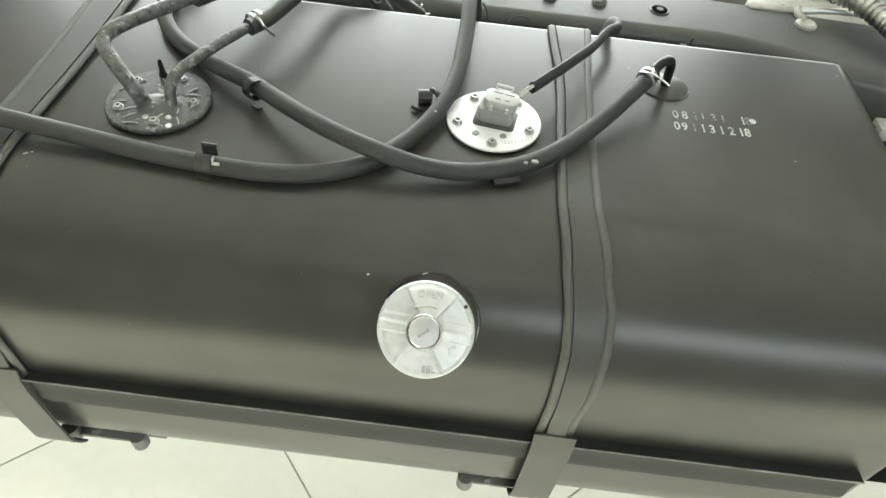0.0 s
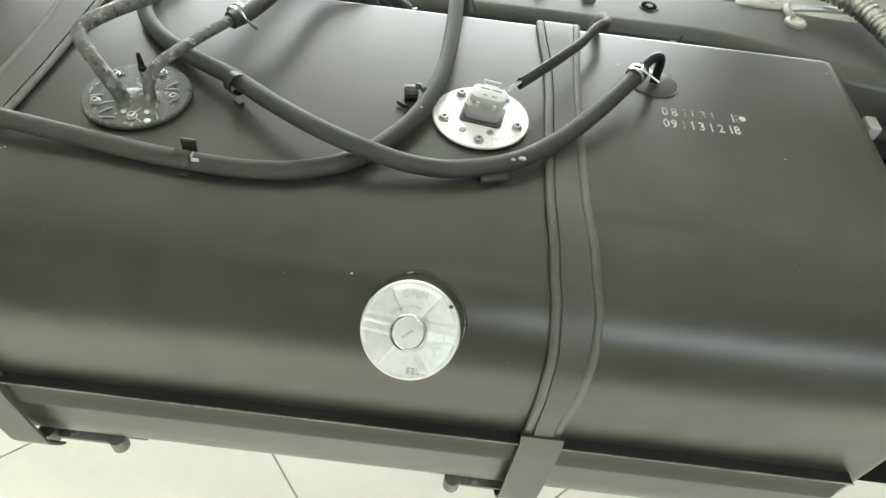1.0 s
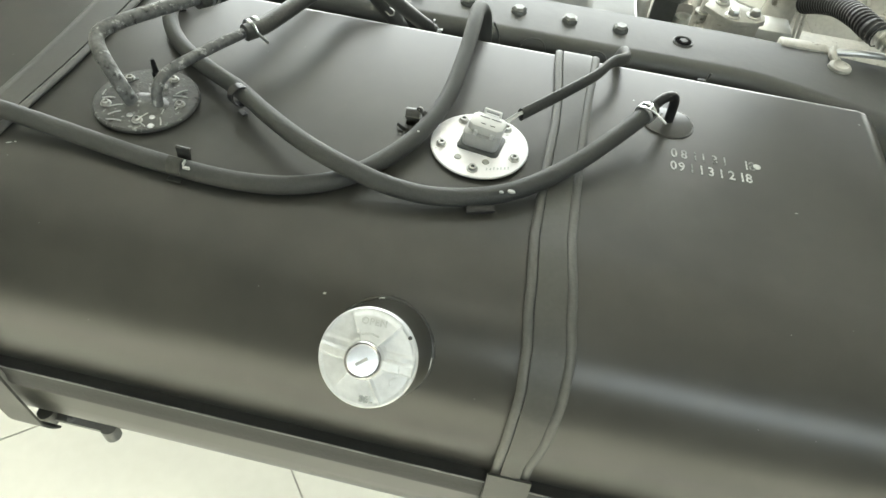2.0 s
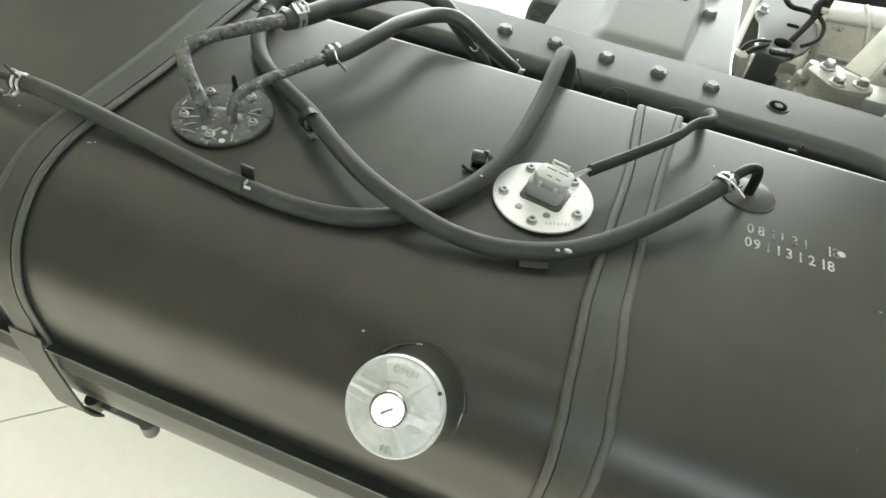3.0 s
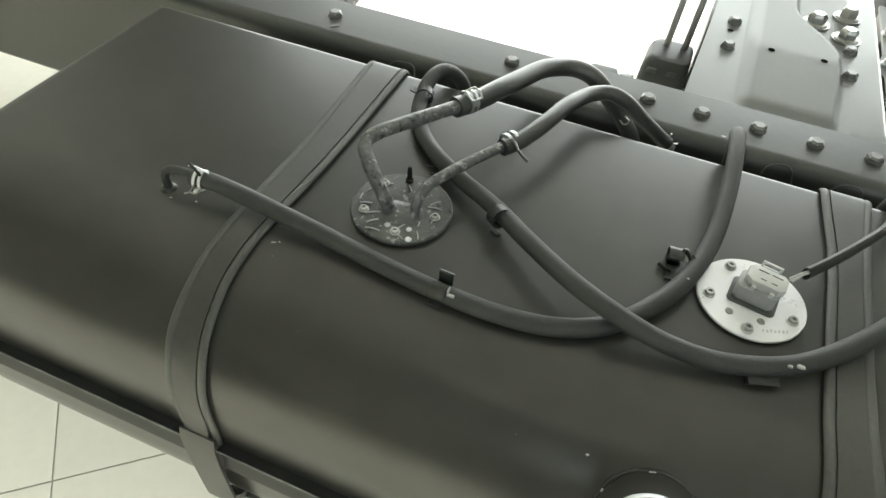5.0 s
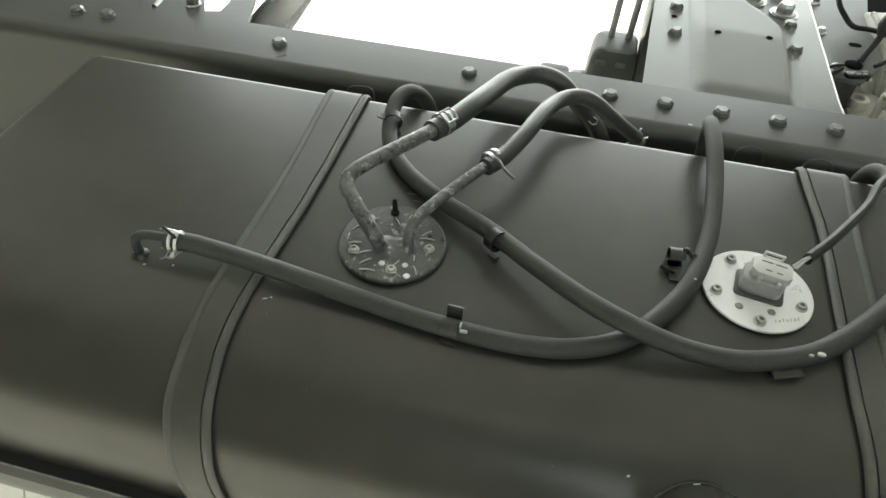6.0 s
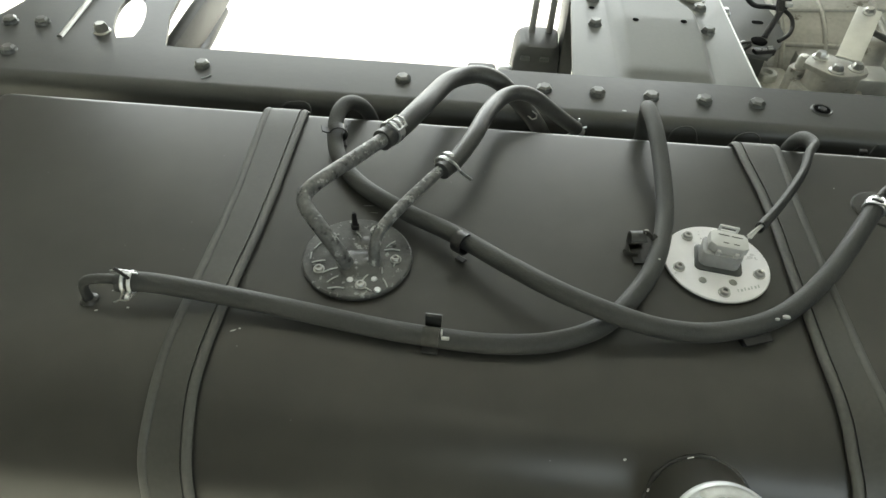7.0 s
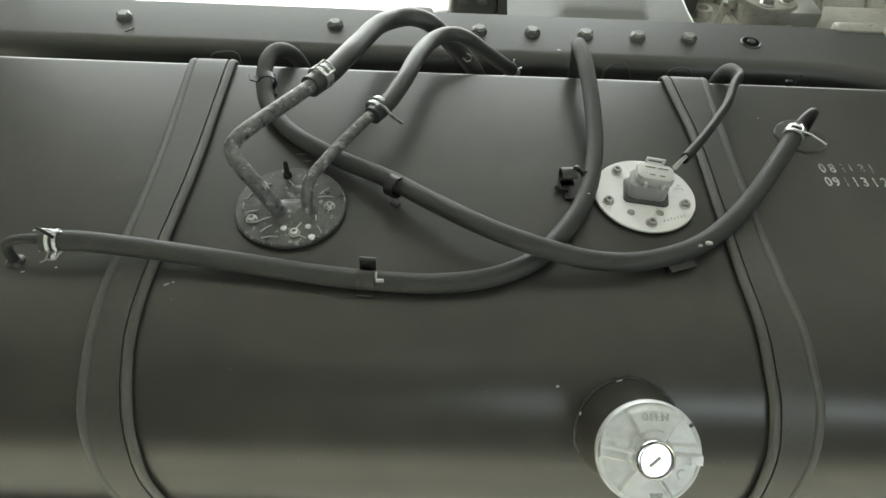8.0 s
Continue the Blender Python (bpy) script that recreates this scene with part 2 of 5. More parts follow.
def tube(bm, path, r, n=14, caps=True, hollow=0.0, wobble=0.0, flat=1.0):
    """A round tube along a list of points; r is a number or a function of 0..1."""
    rad = r if callable(r) else (lambda s: r)
    k = len(path)
    tang = [(path[min(i + 1, k - 1)] - path[max(i - 1, 0)]).normalized() for i in range(k)]
    ref = Vector((0, 0, 1)) if abs(tang[0].z) < 0.9 else Vector((0, 1, 0))
    u = tang[0].cross(ref).normalized()
    rings = []
    for i in range(k):
        u = (u - tang[i] * u.dot(tang[i])).normalized()
        v = tang[i].cross(u)
        rr = rad(i / max(1, k - 1))
        if wobble:
            rr *= 1 + wobble * noise.noise(path[i] * 60)
        rings.append([bm.verts.new(path[i] + (u * flat * math.cos(2 * math.pi * j / n) + v * math.sin(2 * math.pi * j / n)) * rr) for j in range(n)])
    for a, b in zip(rings, rings[1:]):
        for j in range(n):
            bm.faces.new((a[j], a[(j + 1) % n], b[(j + 1) % n], b[j]))
    if caps:
        for ring, t, s in ((rings[0], tang[0], 1), (rings[-1], tang[-1], -1)):
            if hollow:
                c = sum((v.co for v in ring), Vector()) / n
                inner = [bm.verts.new(c + (v.co - c) * hollow) for v in ring]
                deep = [bm.verts.new(v.co + t * s * 0.012) for v in inner]
                for j in range(n):
                    q = (j + 1) % n
                    bm.faces.new((ring[j], ring[q], inner[q], inner[j]))
                    bm.faces.new((inner[j], inner[q], deep[q], deep[j]))
                bm.faces.new(deep)
            else:
                bm.faces.new(ring)
    return bm


def prism(bm, outline, z0, z1, m=None, bevel=0.0):
    """An upright plate from a plan outline, with bevelled rims if asked."""
    m = m or Matrix()
    lo = [bm.verts.new(m @ Vector((x, y, z0))) for x, y in outline]
    hi = [bm.verts.new(m @ Vector((x, y, z1))) for x, y in outline]
    f0, f1 = bm.faces.new(lo[::-1]), bm.faces.new(hi)
    k = len(outline)
    for i in range(k):
        bm.faces.new((lo[i], lo[(i + 1) % k], hi[(i + 1) % k], hi[i]))
    if bevel:
        bmesh.ops.bevel(bm, geom=list(f1.edges) + list(f0.edges), offset=bevel, segments=2, affect="EDGES", profile=0.5)
    return bm


def sweep_x(bm, prof, x0, x1, closed=True, caps=True):
    """Runs a (y, z) profile along x."""
    a = [bm.verts.new((x0, y, z)) for y, z in prof]
    b = [bm.verts.new((x1, y, z)) for y, z in prof]
    k = len(prof)
    for i in range(k if closed else k - 1):
        bm.faces.new((a[i], a[(i + 1) % k], b[(i + 1) % k], b[i]))
    if closed and caps:
        bm.faces.new(a[::-1])
        bm.faces.new(b)
    return bm


def arc(cx, cy, r, a0, a1, n):
    return [(cx + r * math.cos(radians(a0 + (a1 - a0) * i / n)), cy + r * math.sin(radians(a0 + (a1 - a0) * i / n))) for i in range(n + 1)]


def rounded(x0, y0, x1, y1, r, n=5):
    return arc(x1 - r, y1 - r, r, 0, 90, n) + arc(x0 + r, y1 - r, r, 90, 180, n) + arc(x0 + r, y0 + r, r, 180, 270, n) + arc(x1 - r, y0 + r, r, 270, 360, n)


def frame_at(p, direction, up=(0, 0, 1)):
    """A pose at p whose x runs along direction."""
    x = Vector(direction).normalized()
    y = Vector(up).cross(x)
    y = y.normalized() if y.length > 1e-4 else Vector((0, 1, 0))
    z = x.cross(y)
    return Matrix((x, y, z)).transposed().to_4x4() if p is None else Matrix.Translation(p) @ Matrix((x, y, z)).transposed().to_4x4()


def hex_bolt(bm, at, head=0.0086, high=0.0080, washer=0.0092, turn=0.0, m=None):
    """A flanged hex head standing on the point at."""
    m = (m or Matrix()) @ Matrix.Translation(at) @ Matrix.Rotation(radians(turn), 4, "Z")
    lathe(bm, [(0, 0), (washer, 0), (washer, 0.0012), (head * 0.96, 0.0026), (0, 0.0026)], m, 24)
    hexa = [(head * math.cos(radians(60 * i)), head * math.sin(radians(60 * i))) for i in range(6)]
    lo = [bm.verts.new(m @ Vector((x, y, 0.002))) for x, y in hexa]
    mid = [bm.verts.new(m @ Vector((x, y, high * 0.66))) for x, y in hexa]
    top = [bm.verts.new(m @ Vector((x * 0.68, y * 0.68, high))) for x, y in hexa]
    for a, b in ((lo, mid), (mid, top)):
        for i in range(6):
            bm.faces.new((a[i], a[(i + 1) % 6], b[(i + 1) % 6], b[i]))
    bm.faces.new(top)
    return bm


def pan_screw(bm, at, r=0.0045, high=0.0032, m=None):
    """A socket-headed screw on a washer."""
    m = (m or Matrix()) @ Matrix.Translation(at)
    lathe(bm, [(0, 0), (r * 1.25, 0), (r * 1.25, 0.0007), (r, 0.0009), (r, high * 0.75), (r * 0.85, high), (r * 0.48, high), (r * 0.44, high * 0.35), (0, high * 0.3)], m, 20)
    return bm


# ---------------------------------------------------------------- the room
TOP = 0.97                                     # the tank's top
TILE, TURN_T = 0.667, 40.2
GRID = Matrix.Translation((-0.948, 0.337, 0)) @ Matrix.Rotation(radians(TURN_T), 4, "Z")
ROOM = 7.0
floor = tagged(new("floor"), "cream glossy porcelain floor tiles with thin grey joints", "floor", kind="structure")
bm = bmesh.new()
box(bm, (-ROOM, -ROOM, -0.12), (ROOM, ROOM, -0.0035))
part("grout", bm, M_GROUT, floor, smooth=False)

# unseen walls; west pale and the rest dark to tune the tank's reflections
walls = {
    "wall_east": ((ROOM, -ROOM, 0), (ROOM + 0.2, ROOM, 4.2)),
    "wall_west": ((-ROOM - 0.2, -ROOM, 0), (-ROOM, ROOM, 4.2)),
    "wall_south": ((-ROOM - 0.2, -ROOM - 0.2, 0), (ROOM + 0.2, -ROOM, 4.2)),
}
for name, (lo, hi) in walls.items():
    w = tagged(new(name), "plain grey painted showroom wall", "wall", kind="structure")
    bm = bmesh.new()
    box(bm, lo, hi)
    part("wall_face", bm, M_PALE if name == "wall_west" else M_WALL, w, smooth=False)


def pierced_wall(name, at, thick, openings, paint):
    """A wall along x with openings (x0, x1, sill, head) through it, each with its frame."""
    w = tagged(new(name), "painted wall with wide showroom glazing", "wall", kind="structure")
    edge = -ROOM
    pieces = []
    for lo, hi, sill, head in openings:
        pieces += [((edge, 0), (lo, 4.2)), ((lo, head), (hi, 4.2))]
        if sill > 0.01:
            pieces.append(((lo, 0), (hi, sill)))
        edge = hi
    pieces.append(((edge, 0), (ROOM, 4.2)))
    for (a, b), (c, d) in pieces:
        bm = bmesh.new()
        box(bm, (a, at, b), (c, at + thick, d))
        part("wall_piece", bm, paint, w, smooth=False)
    for lo, hi, sill, head in openings:
        win = tagged(new("window_%s" % name[5:]), "aluminium framed showroom glazing", "window", kind="structure")
        n = max(1, round((hi - lo) / 1.1))
        for i in range(n + 1):
            p = lo + (hi - lo) * i / n
            bm = bmesh.new()
            box(bm, (p - 0.03, at + 0.10, sill), (p + 0.03, at + 0.16, head))
            part("mullion", bm, M_ALUFRAME, win, smooth=False)


# the last opening is an unseen doorway, added for the gusset streak lamp
pierced_wall("wall_north", 5.6, 0.2, [(-3.9, 1.8, 0.35, 4.0), (1.8, 2.1, 0.35, 4.0), (2.1, 4.2, 0.0, 2.1)], M_WALL)
ceiling = tagged(new("ceiling"), "flat grey showroom ceiling", "ceiling", kind="structure")
bm = bmesh.new()
box(bm, (-ROOM - 0.2, -ROOM - 0.2, 4.2), (ROOM + 0.2, ROOM + 0.2, 4.4))
part("ceiling_board", bm, M_CEIL, ceiling, smooth=False)
# unseen soffit, added to shape what the tank shoulder reflects
bm = bmesh.new()
box(bm, (-ROOM, -ROOM, 3.4), (ROOM, -0.6, 4.196))
part("soffit", bm, M_SOFFIT, ceiling, "unseen lowered soffit, added for the tank's reflections", smooth=False)

# unseen fixtures, made up to carry the added floor lamps
lamp1 = thing("ceiling_light", "unseen long recessed light fixture, added in the ceiling", "lamp", "ceiling lights", at=(-1.0, 3.2, 4.2))
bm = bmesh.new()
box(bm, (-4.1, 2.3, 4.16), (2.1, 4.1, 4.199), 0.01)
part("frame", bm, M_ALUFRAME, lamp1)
lamp0 = thing("ceiling_light", "unseen recessed louvred light fixture, added in the soffit", "lamp", "ceiling lights", at=(-4.0, -2.0, 3.4))
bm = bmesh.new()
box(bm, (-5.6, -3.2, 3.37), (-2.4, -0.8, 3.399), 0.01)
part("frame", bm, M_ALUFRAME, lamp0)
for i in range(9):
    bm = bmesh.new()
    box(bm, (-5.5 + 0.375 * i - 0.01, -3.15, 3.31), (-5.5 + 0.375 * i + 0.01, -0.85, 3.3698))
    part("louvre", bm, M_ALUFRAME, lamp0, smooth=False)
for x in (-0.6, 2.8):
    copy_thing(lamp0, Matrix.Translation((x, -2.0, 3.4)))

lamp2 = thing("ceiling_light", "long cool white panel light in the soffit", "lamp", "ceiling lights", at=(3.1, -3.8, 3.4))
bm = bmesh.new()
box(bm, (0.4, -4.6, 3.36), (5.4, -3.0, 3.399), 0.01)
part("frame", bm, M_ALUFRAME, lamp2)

# ---------------------------------------------------------------- chassis rail
rail = thing("frame_rail", "black painted steel truck chassis rail with hex bolts along its flange", "chassis rail", at=(0, 0.755, 0.932))
RT = 0.932


bm = bmesh.new()
WEB = 0.710
prof = [(0.796, RT - 0.006), (0.796, RT)] + [(WEB + 0.016 - 0.016 * math.sin(radians(a)), RT - 0.016 + 0.016 * math.cos(radians(a))) for a in range(0, 91, 10)] + \
       [(WEB, RT - 0.19), (WEB + 0.008, RT - 0.20), (0.796, RT - 0.20), (0.796, RT - 0.194), (WEB + 0.012, RT - 0.194), (WEB + 0.006, RT - 0.186), (WEB + 0.006, RT - 0.02), (WEB + 0.018, RT - 0.006)]
def kick(x, y):
    """Towards the cab the rail swings outwards and its flange widens."""
    t = min(1.0, max(0.0, (x - 0.29) / 0.20))
    front = (0.796 - y) / (0.796 - WEB)
    return -(0.015 + 0.037 * front) * t * t * (3 - 2 * t)


xs = [-3.2, -2.0, -1.2, -0.8, -0.4, 0.0, 0.27] + [0.29 + 0.02 * i for i in range(11)] + [0.6, 1.2, 2.6]
rows = []
for x in xs:
    rows.append([bm.verts.new((x, y + kick(x, y), z)) for y, z in prof])
for a, b in zip(rows, rows[1:]):
    for i in range(len(prof)):
        j = (i + 1) % len(prof)
        bm.faces.new((a[i], a[j], b[j], b[i]))
bm.faces.new(rows[0])
bm.faces.new(rows[-1])
part("channel", bm, M_RAIL, rail)
for i, (x, y) in enumerate([(-0.47, 0.7585), (-0.236, 0.7585), (-0.075, 0.7585), (-0.015, 0.7585), (0.045, 0.7585), (0.104, 0.7585), (0.162, 0.7585)]):
    bm = bmesh.new()
    hex_bolt(bm, (x, y, RT), high=0.0066, washer=0.0089, turn=17 * i)
    part("hex_bolt", bm, M_BOLT, rail)
bm = bmesh.new()
lathe(bm, [(0.0085, 0.0004), (0.0105, 0.0016), (0.0118, 0.0006), (0.0118, -0.001)], Matrix.Translation((0.233, 0.757, RT)), 28)
part("bolt_hole_rim", bm, M_RAIL, rail)
# black disc paints the shade inside the bolt hole
bm = bmesh.new()
lathe(bm, [(0, 0.0012), (0.0088, 0.0012)], Matrix.Translation((0.233, 0.757, RT + 0.0002)), 24)
part("bolt_hole", bm, M_VOID, rail, "flat black disc painted as the bolt hole")
# bolt head black, not bolt grey, to deepen the painted shade
bm = bmesh.new()
hex_bolt(bm, (0.2335, 0.758, RT - 0.004), head=0.0064, high=0.0062, washer=0.0066, turn=11)
part("sunk_bolt", bm, M_BLACK, rail)
bm = bmesh.new()
lathe(bm, [(0, 0.0010), (0.0016, 0.0008), (0.0019, 0)], Matrix.Translation((0.012, 0.728, RT - 0.0008)) @ Matrix.Diagonal((1.6, 0.8, 1, 1)), 14)
part("rivet", bm, M_SCRATCH, rail)
bm = bmesh.new()
tube(bm, smooth_path([(-0.462, 0.731, RT + 0.0006), (-0.457, 0.734, RT + 0.0006), (-0.453, 0.739, RT + 0.0006)]), 0.0007, 6)
part("scratch", bm, M_SCRATCH, rail)
# ---------------------------------------------------------------- crossmember gusset
GZ = 0.926
gus = thing("crossmember_gusset", "dark grey pressed steel gusset plate with a raised panel", "gusset", at=(0.07, 0.9, GZ))
bm = bmesh.new()
prism(bm, [(-0.046, 0.735), (0.186, 0.735), (0.180, 0.83), (0.178, 1.3), (-0.022, 1.3), (-0.034, 0.95), (-0.040, 0.79)], GZ - 0.006, GZ, bevel=0.0022)
part("plate", bm, M_GUSSET, gus)
# bright steel strip paints the window's reflection along this edge
bm = bmesh.new()
tube(bm, [Vector((0.1852, 0.740, GZ - 0.0008)), Vector((0.1798, 0.83, GZ - 0.0008)), Vector((0.1778, 1.295, GZ - 0.0008))], 0.0014, 10)
part("worn_edge", bm, M_SCREW, gus, "bright steel strip for the highlight along the plate edge")
def dense(pts, n=4):
    out = []
    for i in range(len(pts)):
        a, b = pts[i], pts[(i + 1) % len(pts)]
        out += [(a[0] + (b[0] - a[0]) * k / n, a[1] + (b[1] - a[1]) * k / n) for k in range(n)]
    return out


def ease(t):
    t = min(1.0, max(0.0, t))
    return t * t * (3 - 2 * t)


def panel_height(x, y):
    """A pressed wedge that rises from the rail and turns in towards the far side."""
    right = 0.130 + 0.006 * ease((y - 0.81) / 0.10) - 0.055 * ease((y - 0.955) / 0.12)
    wide = 0.010 + 0.003 * ease((y - 0.81) / 0.10)
    rise = min(1.0, max(0.0, (y - 0.802) / 0.135))
    return 0.0140 * (rise * 0.70 + 0.30 * ease((y - 0.801) / 0.02)) * ease((x - 0.014) / 0.020) * ease((right - x) / wide)


bm = bmesh.new()
NX, NY = 84, 70
grid = [[bm.verts.new((0.014 + 0.128 * i / NX, 0.800 + 0.5 * j / NY, GZ + 0.0003 + panel_height(0.014 + 0.128 * i / NX, 0.800 + 0.5 * j / NY))) for i in range(NX + 1)] for j in range(NY + 1)]
for j in range(NY):
    for i in range(NX):
        bm.faces.new((grid[j][i], grid[j][i + 1], grid[j + 1][i + 1], grid[j + 1][i]))
part("raised_panel", bm, M_GUSSET, gus, sharp=80)
# plate is uncut; black discs paint the shade of its punched holes
for x, y in ((0.0455, 0.929), (0.1075, 0.932)):
    bm = bmesh.new()
    lathe(bm, [(0, 0), (0.0042, 0)], Matrix.Translation((x, y, GZ + 0.0008 + panel_height(x, y))) @ Matrix.Rotation(radians(4), 4, "X"), 18)
    part("punched_hole", bm, M_VOID, gus)
bm = bmesh.new()
lathe(bm, [(0, 0), (0.004, 0)], Matrix.Translation((-0.005, 0.984, GZ + 0.0008)), 18)
part("punched_hole", bm, M_VOID, gus)
for i, (x, y) in enumerate([(-0.004, 0.937), (-0.002, 1.010), (0.143, 0.935), (0.144, 1.001)]):
    bm = bmesh.new()
    hex_bolt(bm, (x, y, GZ), turn=20 + 23 * i)
    part("hex_bolt", bm, M_BOLT, gus)
for i, (x, y) in enumerate([(0.100, 1.060), (0.139, 1.033), (0.141, 1.10)]):
    bm = bmesh.new()
    hex_bolt(bm, (x, y, GZ + 0.003), head=0.012, high=0.014, washer=0.016, turn=12 * i)
    lathe(bm, [(0, 0), (0.0185, 0), (0.0185, 0.003), (0, 0.003)], Matrix.Translation((x, y, GZ)), 24)
    part("plated_nut", bm, M_SCREW, gus, "bright plated nut and washer")

# ---------------------------------------------------------------- rear bracket at the far end of the rail
rb = thing("spring_bracket", "dark steel chassis bracket plate with an oval cut-out and plated nut", "bracket", at=(-0.65, 0.85, RT))
bm = bmesh.new()
outer = [(-0.80, 0.7965), (-0.528, 0.7965), (-0.530, 0.80), (-0.552, 0.87), (-0.56, 0.94), (-0.575, 1.10), (-0.74, 1.10), (-0.748, 0.90), (-0.765, 0.835), (-0.80, 0.798)]
hole = arc(0, 0, 1, 0, 360, 24)[:-1]
hole = [(-0.600 + 0.024 * x - 0.014 * y, 0.862 + 0.062 * y) for x, y in hole]
z0, z1 = RT - 0.006, RT - 0.0005
dn = dense(outer, 6)
mid = (-0.600, 0.862)
ring_o = sorted(dn, key=lambda p: math.atan2(p[1] - mid[1], p[0] - mid[0]))
ring_i = []
for p in ring_o:
    a = math.atan2((p[1] - mid[1]) / 0.062, (p[0] - mid[0]) / 0.034)
    ring_i.append((mid[0] + 0.019 * math.cos(a) - 0.016 * math.sin(a), mid[1] + 0.060 * math.sin(a)))
vo = [[bm.verts.new((x, y, z)) for x, y in ring_o] for z in (z0, z1)]
vi = [[bm.verts.new((x, y, z)) for x, y in ring_i] for z in (z0, z1)]
k = len(ring_o)
for i in range(k):
    j = (i + 1) % k
    bm.faces.new((vo[1][i], vo[1][j], vi[1][j], vi[1][i]))
    bm.faces.new((vo[0][i], vo[0][j], vi[0][j], vi[0][i]))
    bm.faces.new((vo[0][i], vo[0][j], vo[1][j], vo[1][i]))
    bm.faces.new((vi[0][i], vi[0][j], vi[1][j], vi[1][i]))
part("plate", bm, M_RAIL, rb, sharp=50)
# bright steel tube stands for the reflection along the fold
bm = bmesh.new()
tube(bm, [Vector((-0.661, 0.80, z1)), Vector((-0.664, 0.85, z1 + 0.002)), Vector((-0.671, 0.93, z1 + 0.003)), Vector((-0.676, 1.0, z1 + 0.003))], 0.0035, 8)
part("fold", bm, M_SCREW, rb, "pressed fold with its highlight in bright steel")
for i, (x, y) in enumerate([(-0.738, 0.829), (-0.698, 0.831), (-0.743, 0.759), (-0.702, 0.761)]):
    bm = bmesh.new()
    hex_bolt(bm, (x, y, RT - 0.0005), turn=31 * i)
    part("hex_bolt", bm, M_BOLT, rb)
bm = bmesh.new()
hex_bolt(bm, (-0.617, 0.820, z1), head=0.0085, high=0.012, washer=0.0105, turn=10)
part("plated_nut", bm, M_SCREW, rb, "bright plated nut")
# black disc on the plate paints the dark of a hole
bm = bmesh.new()
lathe(bm, [(0, 0), (0.007, 0)], Matrix.Translation((-0.57, 0.945, z1 + 0.0008)), 18)
part("punched_hole", bm, M_VOID, rb)
bm = bmesh.new()
box(bm, (-0.532, 0.80, RT - 0.07), (-0.512, 1.1, RT - 0.022), 0.006, m=Matrix.Rotation(radians(2), 4, 'Z') @ Matrix.Translation((0.004, 0.018, 0)))
part("arm", bm, M_DARKSTEEL, rb)
bm = bmesh.new()
tube(bm, smooth_path([(-0.548, 0.80, RT - 0.07), (-0.546, 0.86, RT - 0.07), (-0.548, 0.93, RT - 0.075), (-0.560, 1.05, RT - 0.08)]), 0.011, 12)
part("damper_arm", bm, M_BLACK, rb)
bm = bmesh.new()
box(bm, (-0.64, -0.02, RT - 0.13), (-0.44, 0.022, RT - 0.10), 0.004, m=Matrix.Translation((0, 0.86, 0)) @ Matrix.Translation((-0.54, 0, 0)) @ Matrix.Rotation(radians(48), 4, 'Z') @ Matrix.Translation((0.54, 0, 0)))
part("stay", bm, M_DARKSTEEL, rb)

# ---------------------------------------------------------------- fuel tank
X0, X1 = -0.626, 0.399
tank = thing("fuel_tank", "satin black painted steel truck fuel tank with a rounded front shoulder", "fuel tank", at=(-0.11, 0.44, 0.63))


def tank_profile(inset=0.0):
    i = inset
    p = arc(0.377, 0.855, 0.115 - i, 90, 180, 24)
    p += arc(0.377, 0.745, 0.115 - i, 180, 270, 20)
    p += arc(0.569, 0.690, 0.060 - i, 270, 360, 8)
    p += arc(0.618, 0.959, max(0.011 - i, 0.0004), 0, 90, 8)
    return p


bm = bmesh.new()
ER = 0.020
st = [(X0 + ER * (1 - math.cos(radians(a))), ER * (1 - math.sin(radians(a)))) for a in (0, 15, 30, 50, 70, 90)]
full = st + [(x, 0.0) for x in (-0.45, -0.2, 0.05, 0.25)] + [(X0 + X1 - x, i) for x, i in st[::-1]]
rows = [[bm.verts.new((x, y, z)) for y, z in tank_profile(i)] for x, i in full]
for a, b in zip(rows, rows[1:]):
    for i in range(len(a)):
        j = (i + 1) % len(a)
        bm.faces.new((a[i], a[j], b[j], b[i]))
bm.faces.new(rows[0])
bm.faces.new(rows[-1])
part("shell", bm, M_TANK, tank, sharp=50)
# proud bead along the front, broken where the straps pass
bead = [(0.2640, 0.8225), (0.2545, 0.8235), (0.2525, 0.8245), (0.2515, 0.8235), (0.2520, 0.8215), (0.2548, 0.8180), (0.2552, 0.8020), (0.2535, 0.7930), (0.2545, 0.7870), (0.2660, 0.7840)]
for a, b in ((-0.604, -0.3415), (-0.307, 0.1050), (0.1395, 0.372)):
    bm = bmesh.new()
    sweep_x(bm, bead, a, b)
    part("front_bead", bm, M_TRIM, tank, "black raised strip along the tank front", sharp=25)
    # thin pale line along the bead's top edge
    bm = bmesh.new()
    tube(bm, [Vector((a + (b - a) * k / 30, 0.2517 + 0.0003 * noise.noise(Vector((k * 1.7, a, 0))), 0.8241)) for k in range(31)], 0.0007, 6, wobble=0.5)
    part("worn_edge", bm, M_EDGE, tank)
